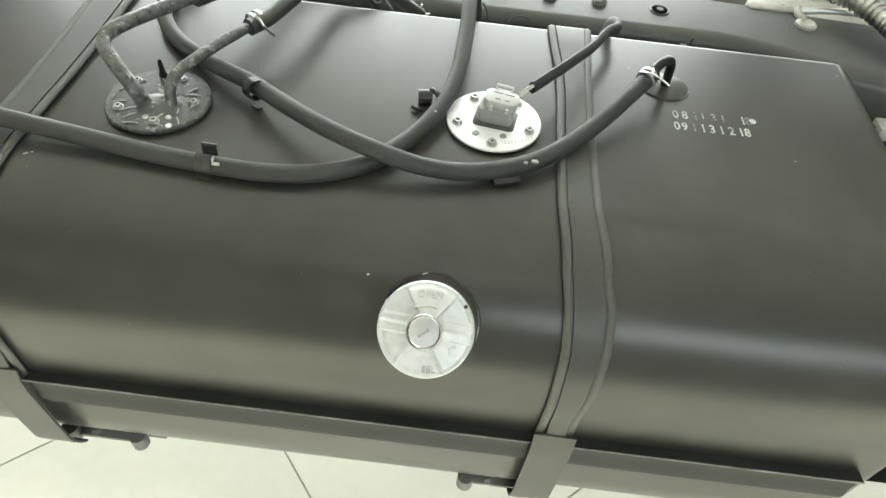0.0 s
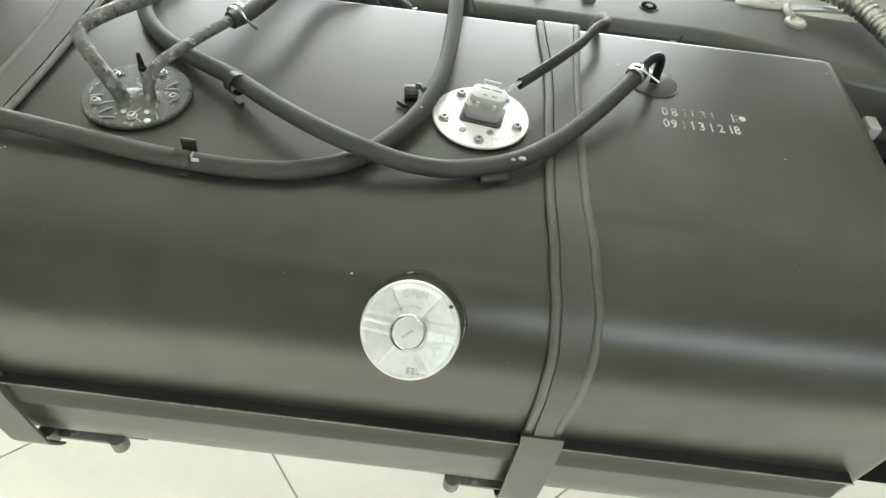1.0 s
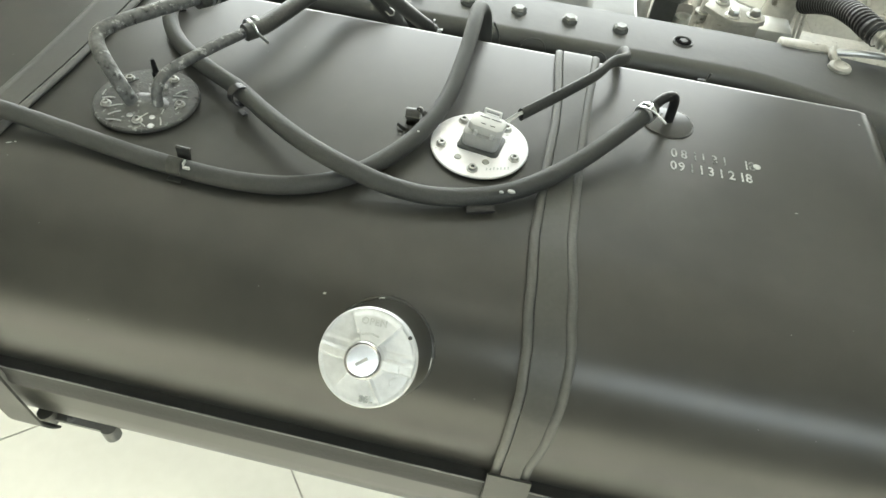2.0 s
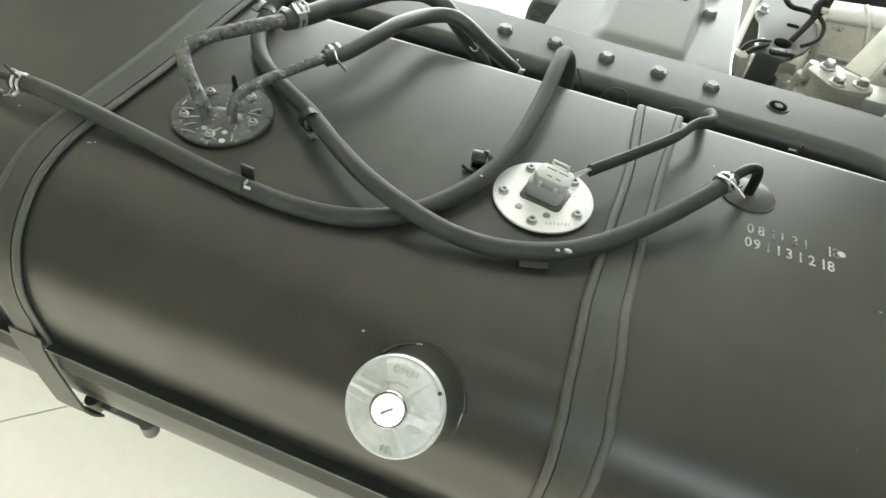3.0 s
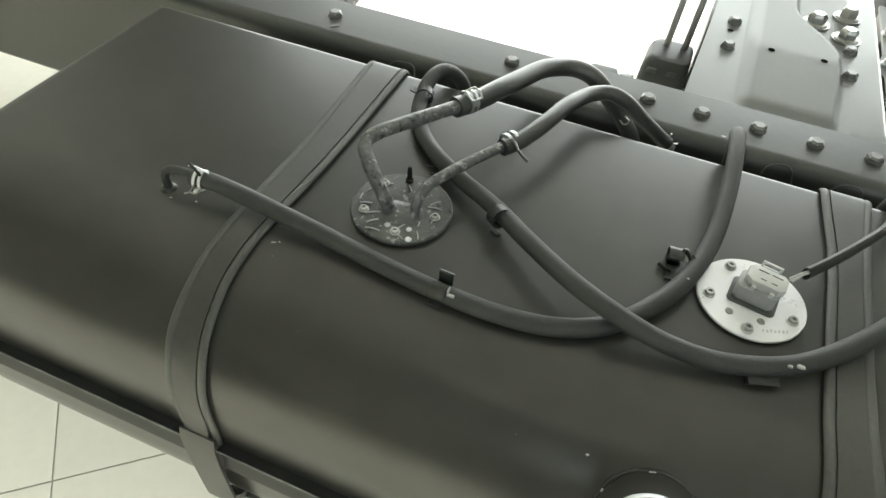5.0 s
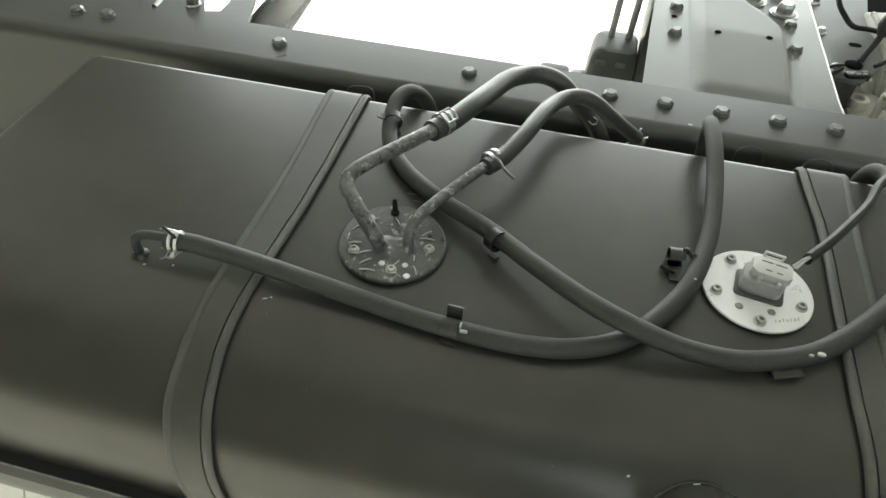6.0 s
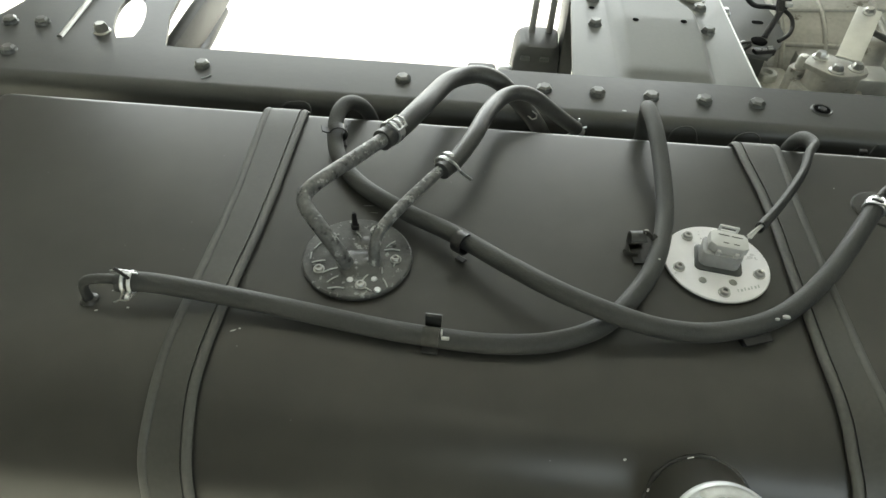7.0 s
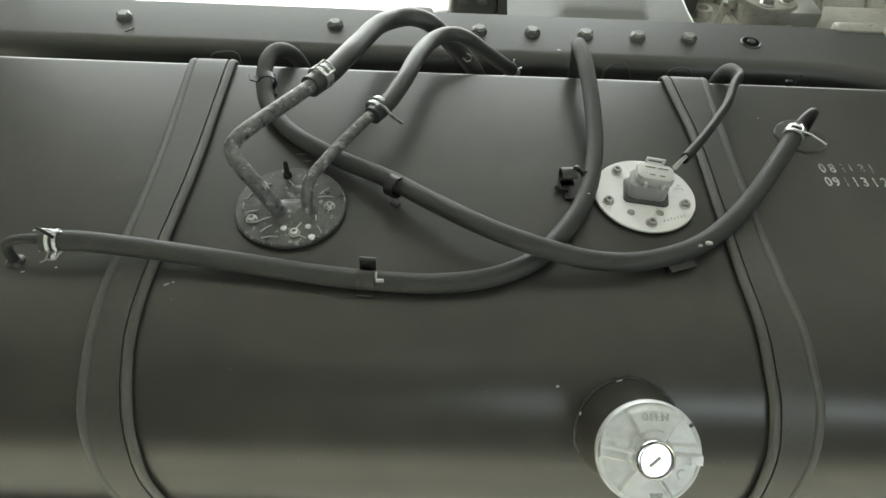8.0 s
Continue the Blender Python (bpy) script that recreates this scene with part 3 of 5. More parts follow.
# stamped numbers, some of them rubbed nearly away


def stamped(body, x, y, mat):
    cu = bpy.data.curves.new("stamp", "FONT")
    cu.body, cu.size, cu.extrude, cu.offset, cu.align_x = body, 0.0150, 0.0001, 0.00022, "CENTER"
    tmp = bpy.data.objects.new("stamp", cu)
    me = bpy.data.meshes.new_from_object(tmp)
    bpy.data.objects.remove(tmp)
    bm = bmesh.new()
    bm.from_mesh(me)
    bpy.data.meshes.remove(me)
    bmesh.ops.transform(bm, matrix=Matrix.Translation((x, y, TOP + 0.0003)) @ Matrix.Rotation(radians(1.6), 4, "Z") @ Matrix.Diagonal((0.74, 1, 1, 1)) @ Matrix.Translation((0, -0.0052, 0)), verts=bm.verts)
    part("stamped_digit", bm, mat, tank, smooth=False)


for row, y0, marks in (("first", 0.5060, (("0", 0.2052, 0), ("8", 0.2135, 0), ("1", 0.2229, 1), ("1", 0.2297, 1), ("3", 0.2392, 1), ("1", 0.2475, 1), ("1", 0.2654, 0), ("8", 0.2699, 1))),
                       ("second", 0.4897, (("0", 0.2045, 0), ("9", 0.2112, 0), ("1", 0.2197, 1), ("1", 0.2275, 0), ("3", 0.2353, 0), ("1", 0.2438, 0), ("2", 0.2521, 0), ("1", 0.2607, 0), ("8", 0.2661, 0)))):
    for body, x, worn in marks:
        stamped(body, x, y0 + (x - 0.205) * 0.028, M_WORNSTAMP if worn else M_STAMP)
bm = bmesh.new()
lathe(bm, [(0, 0.0006), (0.0030, 0.0005), (0.0034, 0)], Matrix.Translation((0.2740, 0.5085, TOP)), 12)
part("paint_dot", bm, M_MARK, tank)
# chips and scratches in the paint
random.seed(4)


def on_tank(x, s):
    """A place on the tank's skin; s runs over the top from the back, then down the front."""
    if s < 0.233:
        return Vector((x, 0.61 - s, TOP)), Vector((0, 0, 1))
    a = (s - 0.233) / 0.115
    if a < math.pi / 2:
        n = Vector((0, -math.sin(a), math.cos(a)))
        return Vector((x, 0.377, 0.855)) + n * 0.115, n
    return Vector((x, 0.262, 0.855 - (s - 0.233 - 0.1806))), Vector((0, -1, 0))


def chip(x, s, length, width, turn, mat=None):
    bm = bmesh.new()
    p, n = on_tank(x, s)
    m = frame_at(p + n * 0.0003, (1, 0, 0), n) @ Matrix.Rotation(turn, 4, "Z")
    pts = [(-length / 2, 0), (-length * 0.2, width * 0.6), (length * 0.25, width * 0.4), (length / 2, 0.1 * width), (length * 0.15, -width * 0.5), (-length * 0.3, -width * 0.35)]
    bm.faces.new([bm.verts.new(m @ Vector((x_, y_, 0))) for x_, y_ in pts])
    part("paint_chip", bm, mat or M_SCRATCH, tank, smooth=False)


chip(-0.034, 0.309, 0.0026, 0.0016, 0.4)
chip(-0.302, 0.247, 0.0050, 0.0012, 0.45)
chip(-0.298, 0.245, 0.0022, 0.0012, 0.1)
chip(-0.402, 0.2405, 0.0030, 0.0014, 0.3)
chip(-0.413, 0.229, 0.0022, 0.0010, 1.2)
chip(-0.398, 0.222, 0.0016, 0.0008, 0.9)
chip(-0.381, 0.236, 0.0022, 0.0016, 0.0)
chip(-0.345, 0.230, 0.0016, 0.0012, 0.5)
chip(0.375, 0.012, 0.0020, 0.0016, 0.2)
chip(0.300, 0.150, 0.0030, 0.0008, 0.1)
chip(-0.230, 0.110, 0.0100, 0.0006, 0.1)
chip(-0.224, 0.118, 0.0080, 0.0005, 0.0)
chip(0.170, 0.040, 0.0016, 0.0012, 0.0)

for _ in range(30):
    chip(random.uniform(-0.60, 0.38), random.uniform(0.02, 0.40), random.uniform(0.0006, 0.0014), random.uniform(0.0005, 0.0009), random.uniform(0, 3), M_PIPE)

# ---------------------------------------------------------------- filler neck and cap
CAPN = Vector((-0.035, -math.cos(radians(49)), math.sin(radians(49)))).normalized()
CAPX = Vector((0, 1, 0)).cross(CAPN).normalized()
CAPM = frame_at((0.012, 0.246, 0.972), CAPX, CAPN)        # z along the axis, y uphill
bm = bmesh.new()
lathe(bm, [(0.0385, -0.090), (0.0365, -0.068), (0.0342, -0.058), (0.0318, -0.049), (0.0300, -0.040), (0.0288, -0.030), (0.0282, -0.020), (0.020, -0.020)], CAPM, 40)
neck = part("filler_neck", bm, M_TANK, tank, "black painted filler neck welded into the shoulder")
bm = bmesh.new()
weld = []
for i in range(49):
    a = 2 * math.pi * i / 48
    d = CAPM @ Vector((0.0348 * math.cos(a), 0.0348 * math.sin(a), 0))
    # drop the ring along the axis on to the shoulder
    q = d.copy()
    for _ in range(500):
        rel = Vector((0, q.y - 0.377, q.z - 0.855))
        if rel.length <= 0.1154:
            break
        q -= CAPN * 0.0003
    weld.append(q)
tube(bm, weld, lambda q: 0.0017 + 0.0010 * noise.noise(Vector((q * 31.0, 1.7, 0))), 10, caps=False, wobble=0.45)
part("weld_bead", bm, M_WELD, neck, "lumpy glossy weld bead")
# short bright slivers on the weld bead
for a, l in ((98, 0.004), (-14, 0.009), (160, 0.002)):
    i = int(a % 360 / 7.5)
    bm = bmesh.new()
    tube(bm, smooth_path([weld[i] + CAPN * 0.0022, weld[i] + CAPN * 0.0027 + (weld[i + 1] - weld[i]).normalized() * l * 0.5, weld[i] + CAPN * 0.0021 + (weld[i + 2] - weld[i]).normalized() * l]), 0.0005, 6, wobble=0.5)
    part("bare_weld_spot", bm, M_CLAMP, neck)

bm = bmesh.new()
lathe(bm, [(0, -0.021), (0.0285, -0.021), (0.0300, -0.0190), (0.0314, -0.0168), (0.0318, -0.0140), (0.0315, -0.0120), (0.0306, -0.0108), (0.0296, -0.0109), (0, -0.0150)], CAPM, 72)
cap = part("fuel_cap", bm, M_CAST, tank, "cast metal locking fuel cap with raised grip bar")


def above(x, y, a, b):
    """How far (x, y) lies on the left-hand side of the line from a to b."""
    dx, dy = b[0] - a[0], b[1] - a[1]
    return (dx * (y - a[1]) - dy * (x - a[0])) / math.hypot(dx, dy)


def cap_height(x, y):
    """The cast relief: a shallow dome, two fan-shaped fields with ridged edges, a stepped grip bar and a hub."""
    r = math.hypot(x, y)
    z = -0.0112 + 0.0026 * (1 - (r / 0.0302) ** 2) + 0.0009 * ease((r - 0.0285) / 0.0012)
    # lower field between two ridges
    low = min(above(x, y, (-0.0194, -0.0237), (-0.0109, -0.0121)) * -1, above(x, y, (0.0140, -0.0279), (0.0049, -0.0127)))
    if y < -0.006:
        z += 0.0013 * ease(low / 0.0012 + 0.5)
        z += 0.0017 * math.exp(-(above(x, y, (0.0140, -0.0279), (0.0049, -0.0127)) / 0.0009) ** 2) * (0.6 + 0.4 * ease((r - 0.012) / 0.01))
        z += 0.0009 * math.exp(-(above(x, y, (-0.0194, -0.0237), (-0.0109, -0.0121)) / 0.0008) ** 2)
    # upper field, proud of the rest
    up = min(above(x, y, (-0.0158, 0.0291), (-0.0049, 0.0103)), -above(x, y, (0.0200, 0.0249), (0.0079, 0.0097)))
    if y > 0.006:
        k = ease(up / 0.0016 + 0.5)
        z = z * (1 - k) + k * (-0.0076 + (0.0302 - r) * 0.24 - 0.0016 * ease((r - 0.0265) / 0.003))
        z += 0.0010 * math.exp(-(above(x, y, (0.0200, 0.0249), (0.0079, 0.0097)) / 0.0009) ** 2)
    # step beside the bar, then the bar itself
    axis = y + 0.0825 * x
    step = ease((0.0082 - axis) / 0.0013) * ease((axis + 0.0046) / 0.0012) * ease((abs(x) - 0.006) / 0.002)
    z = max(z, z * (1 - step) + step * (-0.0086 + 0.0012 * ease((0.026 - abs(x)) / 0.006)))
    bar = ease((0.0036 - axis) / 0.0013) * ease((axis + 0.0040) / 0.0013) * ease((0.0307 - r) / 0.0010)
    top = -0.0022 - 0.0034 * ease((abs(x) - 0.014) / 0.014) + (0.0008 if x > 0.022 else 0.0)
    z = max(z, z * (1 - bar) + bar * top)
    hub = ease((0.0140 - r) / 0.0030) * (0.45 if y < 0 else 1.0)
    z = max(z, z * (1 - hub) + hub * -0.0056)
    return z


bm = bmesh.new()
NR, NA = 44, 180
rings = []
for j in range(NR + 1):
    r = 0.0105 + (0.0302 - 0.0105) * j / NR
    rings.append([bm.verts.new(CAPM @ Vector((r * math.cos(2 * math.pi * i / NA), r * math.sin(2 * math.pi * i / NA), cap_height(r * math.cos(2 * math.pi * i / NA), r * math.sin(2 * math.pi * i / NA))))) for i in range(NA)])
for p, q in zip(rings, rings[1:]):
    for i in range(NA):
        bm.faces.new((p[i], p[(i + 1) % NA], q[(i + 1) % NA], q[i]))
part("cap_face", bm, M_CAST, cap, "cast face with fan-shaped fields, grip bar and hub", sharp=60)
bm = bmesh.new()
lathe(bm, [(0.0119, -0.006), (0.0118, 0.0010), (0.0113, 0.0018), (0.0106, 0.0012), (0.0105, -0.0004)], CAPM, 48)
part("lock_bezel", bm, M_LOCK, cap)
LOCKED = Matrix.Translation((0, 0, 0.0012)) @ Matrix.Rotation(radians(12), 4, "Y") @ Matrix.Rotation(radians(0.5), 4, "X")        # cylinder tilted so its face reflects the panel light
bm = bmesh.new()
lathe(bm, [(0, 0.0006), (0.0094, 0.0006), (0.0100, 0.0001), (0.0103, -0.0040)], CAPM @ LOCKED, 48)
lock = part("lock_cylinder", bm, M_LOCK, cap, "chromed key cylinder")
bm = bmesh.new()
box(bm, (-0.0043, -0.0010, 0.0002), (0.0040, 0.0010, 0.0011), 0.0004, 2, CAPM @ LOCKED @ Matrix.Translation((-0.0005, -0.0006, 0)) @ Matrix.Rotation(radians(37), 4, "Z"))
part("key_slot", bm, M_GREY, cap)


def cap_text(body, x, y, size, tilt):
    cu = bpy.data.curves.new("word", "FONT")
    cu.body, cu.size, cu.extrude, cu.align_x, cu.offset, cu.space_character = body, size, 0.0012, "CENTER", 0.00008, 1.08
    tmp = bpy.data.objects.new("word", cu)
    me = bpy.data.meshes.new_from_object(tmp)
    bpy.data.objects.remove(tmp)
    bm = bmesh.new()
    bm.from_mesh(me)
    bpy.data.meshes.remove(me)
    bmesh.ops.transform(bm, matrix=CAPM @ Matrix.Translation((x, y, cap_height(x, y + size * 0.35) + 0.0002)) @ Matrix.Rotation(radians(tilt), 4, "X"), verts=bm.verts)
    # letters darker than the face, in place of the shade at their edges
    part("cast_word", bm, M_STAMPED, cap, smooth=False)


cap_text("OPEN", 0.0018, 0.0212, 0.0060, -14)
cap_text("SEL", 0.0042, -0.0268, 0.0058, 12)
bm = bmesh.new()
tube(bm, [CAPM @ Vector((0.001 + 0.0160 * math.cos(radians(a)), 0.0160 * math.sin(radians(a)), cap_height(0.001 + 0.0160 * math.cos(radians(a)), 0.0160 * math.sin(radians(a))) + 0.0002)) for a in range(70, 112, 5)], 0.0007, 8)
lathe(bm, [(0.0018, 0), (0, 0.003)], CAPM @ Matrix.Translation((-0.0052, 0.0150, cap_height(-0.0052, 0.0150) + 0.0003)) @ Matrix.Rotation(radians(-80), 4, "Y"), 8)
# arrow darkened like the letters, for its edge shade
part("cast_arrow", bm, M_STAMPED, cap)
bm = bmesh.new()
tube(bm, [CAPM @ Vector((0.0190 + 0.0027 * math.cos(radians(a)), -0.0120 + 0.0027 * math.sin(radians(a)), cap_height(0.019, -0.012) + 0.0002)) for a in range(60, 250, 15)], 0.0007, 8)
part("cast_mark", bm, M_CAST, cap)
bm = bmesh.new()
lathe(bm, [(0, 0.0003), (0.0011, 0.0002), (0.0014, -0.0002)], CAPM @ Matrix.Translation((0.0245, 0.0172, cap_height(0.0245, 0.0172))), 10)
part("pit", bm, M_DARKSTEEL, cap, "dark casting pit")

# ---------------------------------------------------------------- straps


def strap_line(off):
    """The strap's path over the tank, as (y, z), lifted off the skin."""
    p = [(0.632 + off, 0.80), (0.630 + off, 0.93)] + arc(0.618, 0.959, 0.011 + off, 0, 90, 6)
    p += [(0.59, TOP + off), (0.55, TOP + off), (0.51, TOP + off), (0.46, TOP + off), (0.42, TOP + off)] + arc(0.377, 0.855, 0.115 + off, 90, 180, 24) + [(0.262 - off, 0.815)]
    return p


def along(p):
    """How far the point p lies round the tank from the back: over the top, then down the front."""
    if p.y >= 0.377:
        return 0.61 - p.y
    if p.z > 0.855:
        return 0.233 + 0.115 * math.atan2(0.377 - p.y, p.z - 0.855)
    return 0.233 + 0.1806 + 0.855 - p.z


def ribbon(bm, line, left, right, thick):
    """A flat band along a (y, z) line, between the x of left and right at each point."""
    V = [Vector((0, y, z)) for y, z in line]
    k = len(V)
    rows = []
    for i in range(k):
        t = (V[min(i + 1, k - 1)] - V[max(i - 1, 0)]).normalized()
        n = Vector((0, t.z, -t.y))
        if n.dot(V[i] - Vector((0, 0.45, 0.82))) < 0:
            n = -n
        a, b = V[i], V[i] + n * thick
        x0, x1 = left(V[i]), right(V[i])
        rows.append([bm.verts.new((x, p.y, p.z)) for x, p in ((x0, a), (x1, a), (x1, b), (x0, b))])
    for a, b in zip(rows, rows[1:]):
        for i in range(4):
            j = (i + 1) % 4
            bm.faces.new((a[i], a[j], b[j], b[i]))
    bm.faces.new(rows[0])
    bm.faces.new(rows[-1])
    return bm


def eased(table, s):
    """Smooth reading of a (place, value) table."""
    if s <= table[0][0]:
        return table[0][1]
    for (a, u), (b, v) in zip(table, table[1:]):
        if s <= b:
            return u + (v - u) * ease((s - a) / (b - a)) * 0.5 + (v - u) * (s - a) / (b - a) * 0.5
    return table[-1][1]


def strap(edges, xa, xb, swing):
    """A strap whose two edges wander over the tank as edges says, and the carrier from xa to xb below it."""
    west = [(s, u) for s, u, v in edges]
    east = [(s, v) for s, u, v in edges]

    def inset(a, b):
        return (lambda p: eased(west, along(p)) + a), (lambda p: eased(east, along(p)) - b)

    foot = (edges[-1][1] + edges[-1][2]) / 2
    cx = (edges[2][1] + edges[2][2]) / 2
    st_ = thing("tank_strap", "dark grey steel tank strap over ribbed rubber strip", "strap", "tank straps", at=(cx, 0.43, TOP))
    # strip darker than its ribs, painting the shaded gaps beside the band
    bm = bmesh.new()
    ribbon(bm, strap_line(0.0006), *inset(0.0006, 0.0006), 0.0028)
    part("rubber_strip", bm, M_TRIM, st_)
    for side in (0, 1):
        bm = bmesh.new()
        line = [Vector((0, y, z)) for y, z in strap_line(0.0030)]
        for p in line:
            p.x = inset(0.0038, 0.0038)[side](p)
        tube(bm, line, 0.0023, 12, flat=1.65)
        part("rubber_rib", bm, M_RUBBER, st_)
    bm = bmesh.new()
    line = strap_line(0.0036)[:-1] + [(0.2560, 0.838), (0.2535, 0.825)]
    ribbon(bm, line, *inset(0.0074, 0.0074), 0.0014)
    part("steel_band", bm, M_STRAP, st_)
    bm = bmesh.new()
    line = [(0.2550, 0.836), (0.2522, 0.824), (0.2515, 0.80), (0.2518, 0.745)] + arc(0.317, 0.727, 0.0655, 188, 224 if swing == 0 else 216, 9)
    drift = lambda p: foot + swing * (1 - ease((p.z - 0.69) / 0.11))
    ribbon(bm, line, lambda p: drift(p) - 0.0168, lambda p: drift(p) + 0.0168, 0.0022)
    part("end_plate", bm, M_STRAP, st_, "plain steel end plate of the strap")
    br = thing("tank_carrier", "black steel carrier arm under the fuel tank", "bracket", "tank carriers", at=(cx, 0.46, 0.65))
    bm = bmesh.new()
    sweep_x(bm, [(0.292, 0.644), (0.292, 0.664), (0.312, 0.650), (0.360, 0.6295), (0.668, 0.6295), (0.668, 0.80), (WEB + 0.004, 0.80), (WEB + 0.004, 0.608), (0.360, 0.608), (0.305, 0.630)], xa, xb)
    part("arm", bm, M_RAIL, br)
    # lip, rolled ends and bolt painted lighter to offset the shade under the tank
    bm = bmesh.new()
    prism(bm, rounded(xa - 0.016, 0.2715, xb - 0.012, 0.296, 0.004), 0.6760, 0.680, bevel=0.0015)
    part("lip", bm, M_BRACKET, br, "lightened grey steel lip")
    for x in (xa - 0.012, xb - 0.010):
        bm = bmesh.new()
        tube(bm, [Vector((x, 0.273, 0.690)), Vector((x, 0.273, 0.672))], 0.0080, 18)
        part("rolled_end", bm, M_BRACKET, br, "lightened grey rolled end")
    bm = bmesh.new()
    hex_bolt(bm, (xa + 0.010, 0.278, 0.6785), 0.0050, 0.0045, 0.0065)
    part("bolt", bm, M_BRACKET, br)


strap([(-0.01, -0.352, -0.3095), (0.13, -0.344, -0.307), (0.233, -0.344, -0.3105), (0.29, -0.347, -0.314), (0.335, -0.350, -0.3135), (0.37, -0.348, -0.311), (0.417, -0.3425, -0.306)],
      -0.315, -0.250, 0.003)
strap([(-0.01, 0.093, 0.1355), (0.08, 0.1000, 0.1320), (0.17, 0.0985, 0.1310), (0.233, 0.098, 0.132), (0.288, 0.103, 0.1395), (0.318, 0.1075, 0.145), (0.348, 0.1098, 0.1455),
       (0.379, 0.1085, 0.1425), (0.417, 0.1073, 0.1370)], 0.076, 0.142, 0.0)

# ---------------------------------------------------------------- fuel sender
SC = (0.0457, 0.4630)
sender = thing("fuel_sender", "round zinc-plated fuel sender plate with grey wiring connector", "fuel sender", at=(*SC, TOP))
bm = bmesh.new()
lathe(bm, [(0.0, 0.0), (0.0385, 0.0), (0.0390, 0.0014), (0.0385, 0.0019), (0, 0.0019)], Matrix.Translation((*SC, TOP)), 56)
part("gasket", bm, M_BLACK, sender)
bm = bmesh.new()
lathe(bm, [(0, 0.0017), (0.0392, 0.0017), (0.0400, 0.0024), (0.0399, 0.0036), (0.0392, 0.0041), (0, 0.0043)], Matrix.Translation((*SC, TOP)), 64)
part("plate", bm, M_ZINC, sender)
SZ = TOP + 0.0042
for a in (197, 269, 341, 53, 125):
    bm = bmesh.new()
    pan_screw(bm, (SC[0] + 0.0314 * math.cos(radians(a)), SC[1] + 0.0314 * math.sin(radians(a)), SZ), 0.0036, 0.0034)
    part("screw", bm, M_SCREW, sender)
for x, y in ((0.0315, 0.4427), (0.0540, 0.4427)):
    bm = bmesh.new()
    lathe(bm, [(0, 0.0008), (0.0026, 0.0007), (0.0030, 0)], Matrix.Translation((x, y, SZ)), 16)
    part("rivet", bm, M_DIRTSCREW, sender)
CM = Matrix.Translation((0.0467, 0.4642, SZ)) @ Matrix.Rotation(radians(-9), 4, "Z") @ Matrix.Diagonal((0.94, 0.95, 0.72, 1))
bm = bmesh.new()
prism(bm, rounded(-0.0185, -0.0140, 0.0185, 0.0145, 0.004), 0.0, 0.0018, CM, bevel=0.0004)
part("connector_base", bm, M_DARKSTEEL, sender)
bm = bmesh.new()
prism(bm, rounded(-0.0155, -0.0095, 0.0155, 0.0115, 0.004), 0.0016, 0.0190, CM, bevel=0.0010)
part("socket", bm, M_GREY, sender)
PM = CM @ Matrix.Translation((0.0012, 0.0018, -0.0005)) @ Matrix.Rotation(radians(3), 4, "Y")
bm = bmesh.new()
oct_ = [(-0.0150, -0.0048), (-0.0105, -0.0085), (0.0105, -0.0085), (0.0150, -0.0048), (0.0150, 0.0070), (0.0115, 0.0105), (-0.0115, 0.0105), (-0.0150, 0.0070)]
prism(bm, oct_, 0.0192, 0.0300, PM, bevel=0.0012)
plug = part("plug", bm, M_LIGHTGREY, sender, "pale grey wiring plug")
for x, y, w in ((-0.0045, 0.0052, 0.0042), (0.0060, 0.0052, 0.0042), (-0.0030, -0.0035, 0.0022), (0.0052, -0.0035, 0.0022)):
    bm = bmesh.new()
    box(bm, (x - w, y - 0.0004, 0.0296), (x + w, y + 0.0004, 0.0304), 0, 2, PM)
    part("cavity_slot", bm, M_DARKSTEEL, plug)
for x in (-0.0070, 0.0072):
    bm = bmesh.new()
    box(bm, (x - 0.0016, -0.0112, 0.0135), (x + 0.0016, -0.0070, 0.0245), 0.0005, 2, PM)
    part("latch_leg", bm, M_LIGHTGREY, plug)
bm = bmesh.new()
for x0_, x1_, z0_, z1_ in ((-0.0078, 0.0078, 0.0315, 0.0335), (-0.0078, -0.0060, 0.0215, 0.0325), (0.0060, 0.0078, 0.0215, 0.0325), (-0.0062, 0.0062, 0.0255, 0.0272)):
    box(bm, (x0_, 0.0128, z0_), (x1_, 0.0150, z1_), 0.0004, 2, PM)
part("latch", bm, M_LIGHTGREY, plug)
for i, tall in enumerate((0.0026, 0.0022, 0.0029, 0.0020, 0.0027, 0.0024, 0.0028)):
    bm = bmesh.new()
    x, y = 0.0557 + 0.0027 * i, 0.4337 + 0.0010 * i
    box(bm, (x, y, SZ - 0.0004), (x + 0.0009 + 0.0004 * (i % 2), y + tall, SZ + 0.00015))
    part("stamped_bar", bm, M_STAMPED, sender)

# ---------------------------------------------------------------- pickup flange with its two pipes
FC = (-0.2285, 0.4375)
pick = thing("pickup_flange", "worn black pickup flange with two bent fuel pipes", "fuel pickup", at=(*FC, TOP))
bm = bmesh.new()
lathe(bm, [(0, 0), (0.0398, 0), (0.0400, 0.0012), (0.0395, 0.0016), (0, 0.0016)], Matrix.Translation((*FC, TOP)), 56)
part("gasket", bm, M_BLACK, pick)
bm = bmesh.new()
lathe(bm, [(0, 0.0012), (0.0410, 0.0012), (0.0417, 0.0022), (0.0414, 0.0042), (0.0403, 0.0052), (0, 0.0056)], Matrix.Translation((*FC, TOP)), 64)
part("plate", bm, M_FLANGE, pick)
FZ = TOP + 0.0055
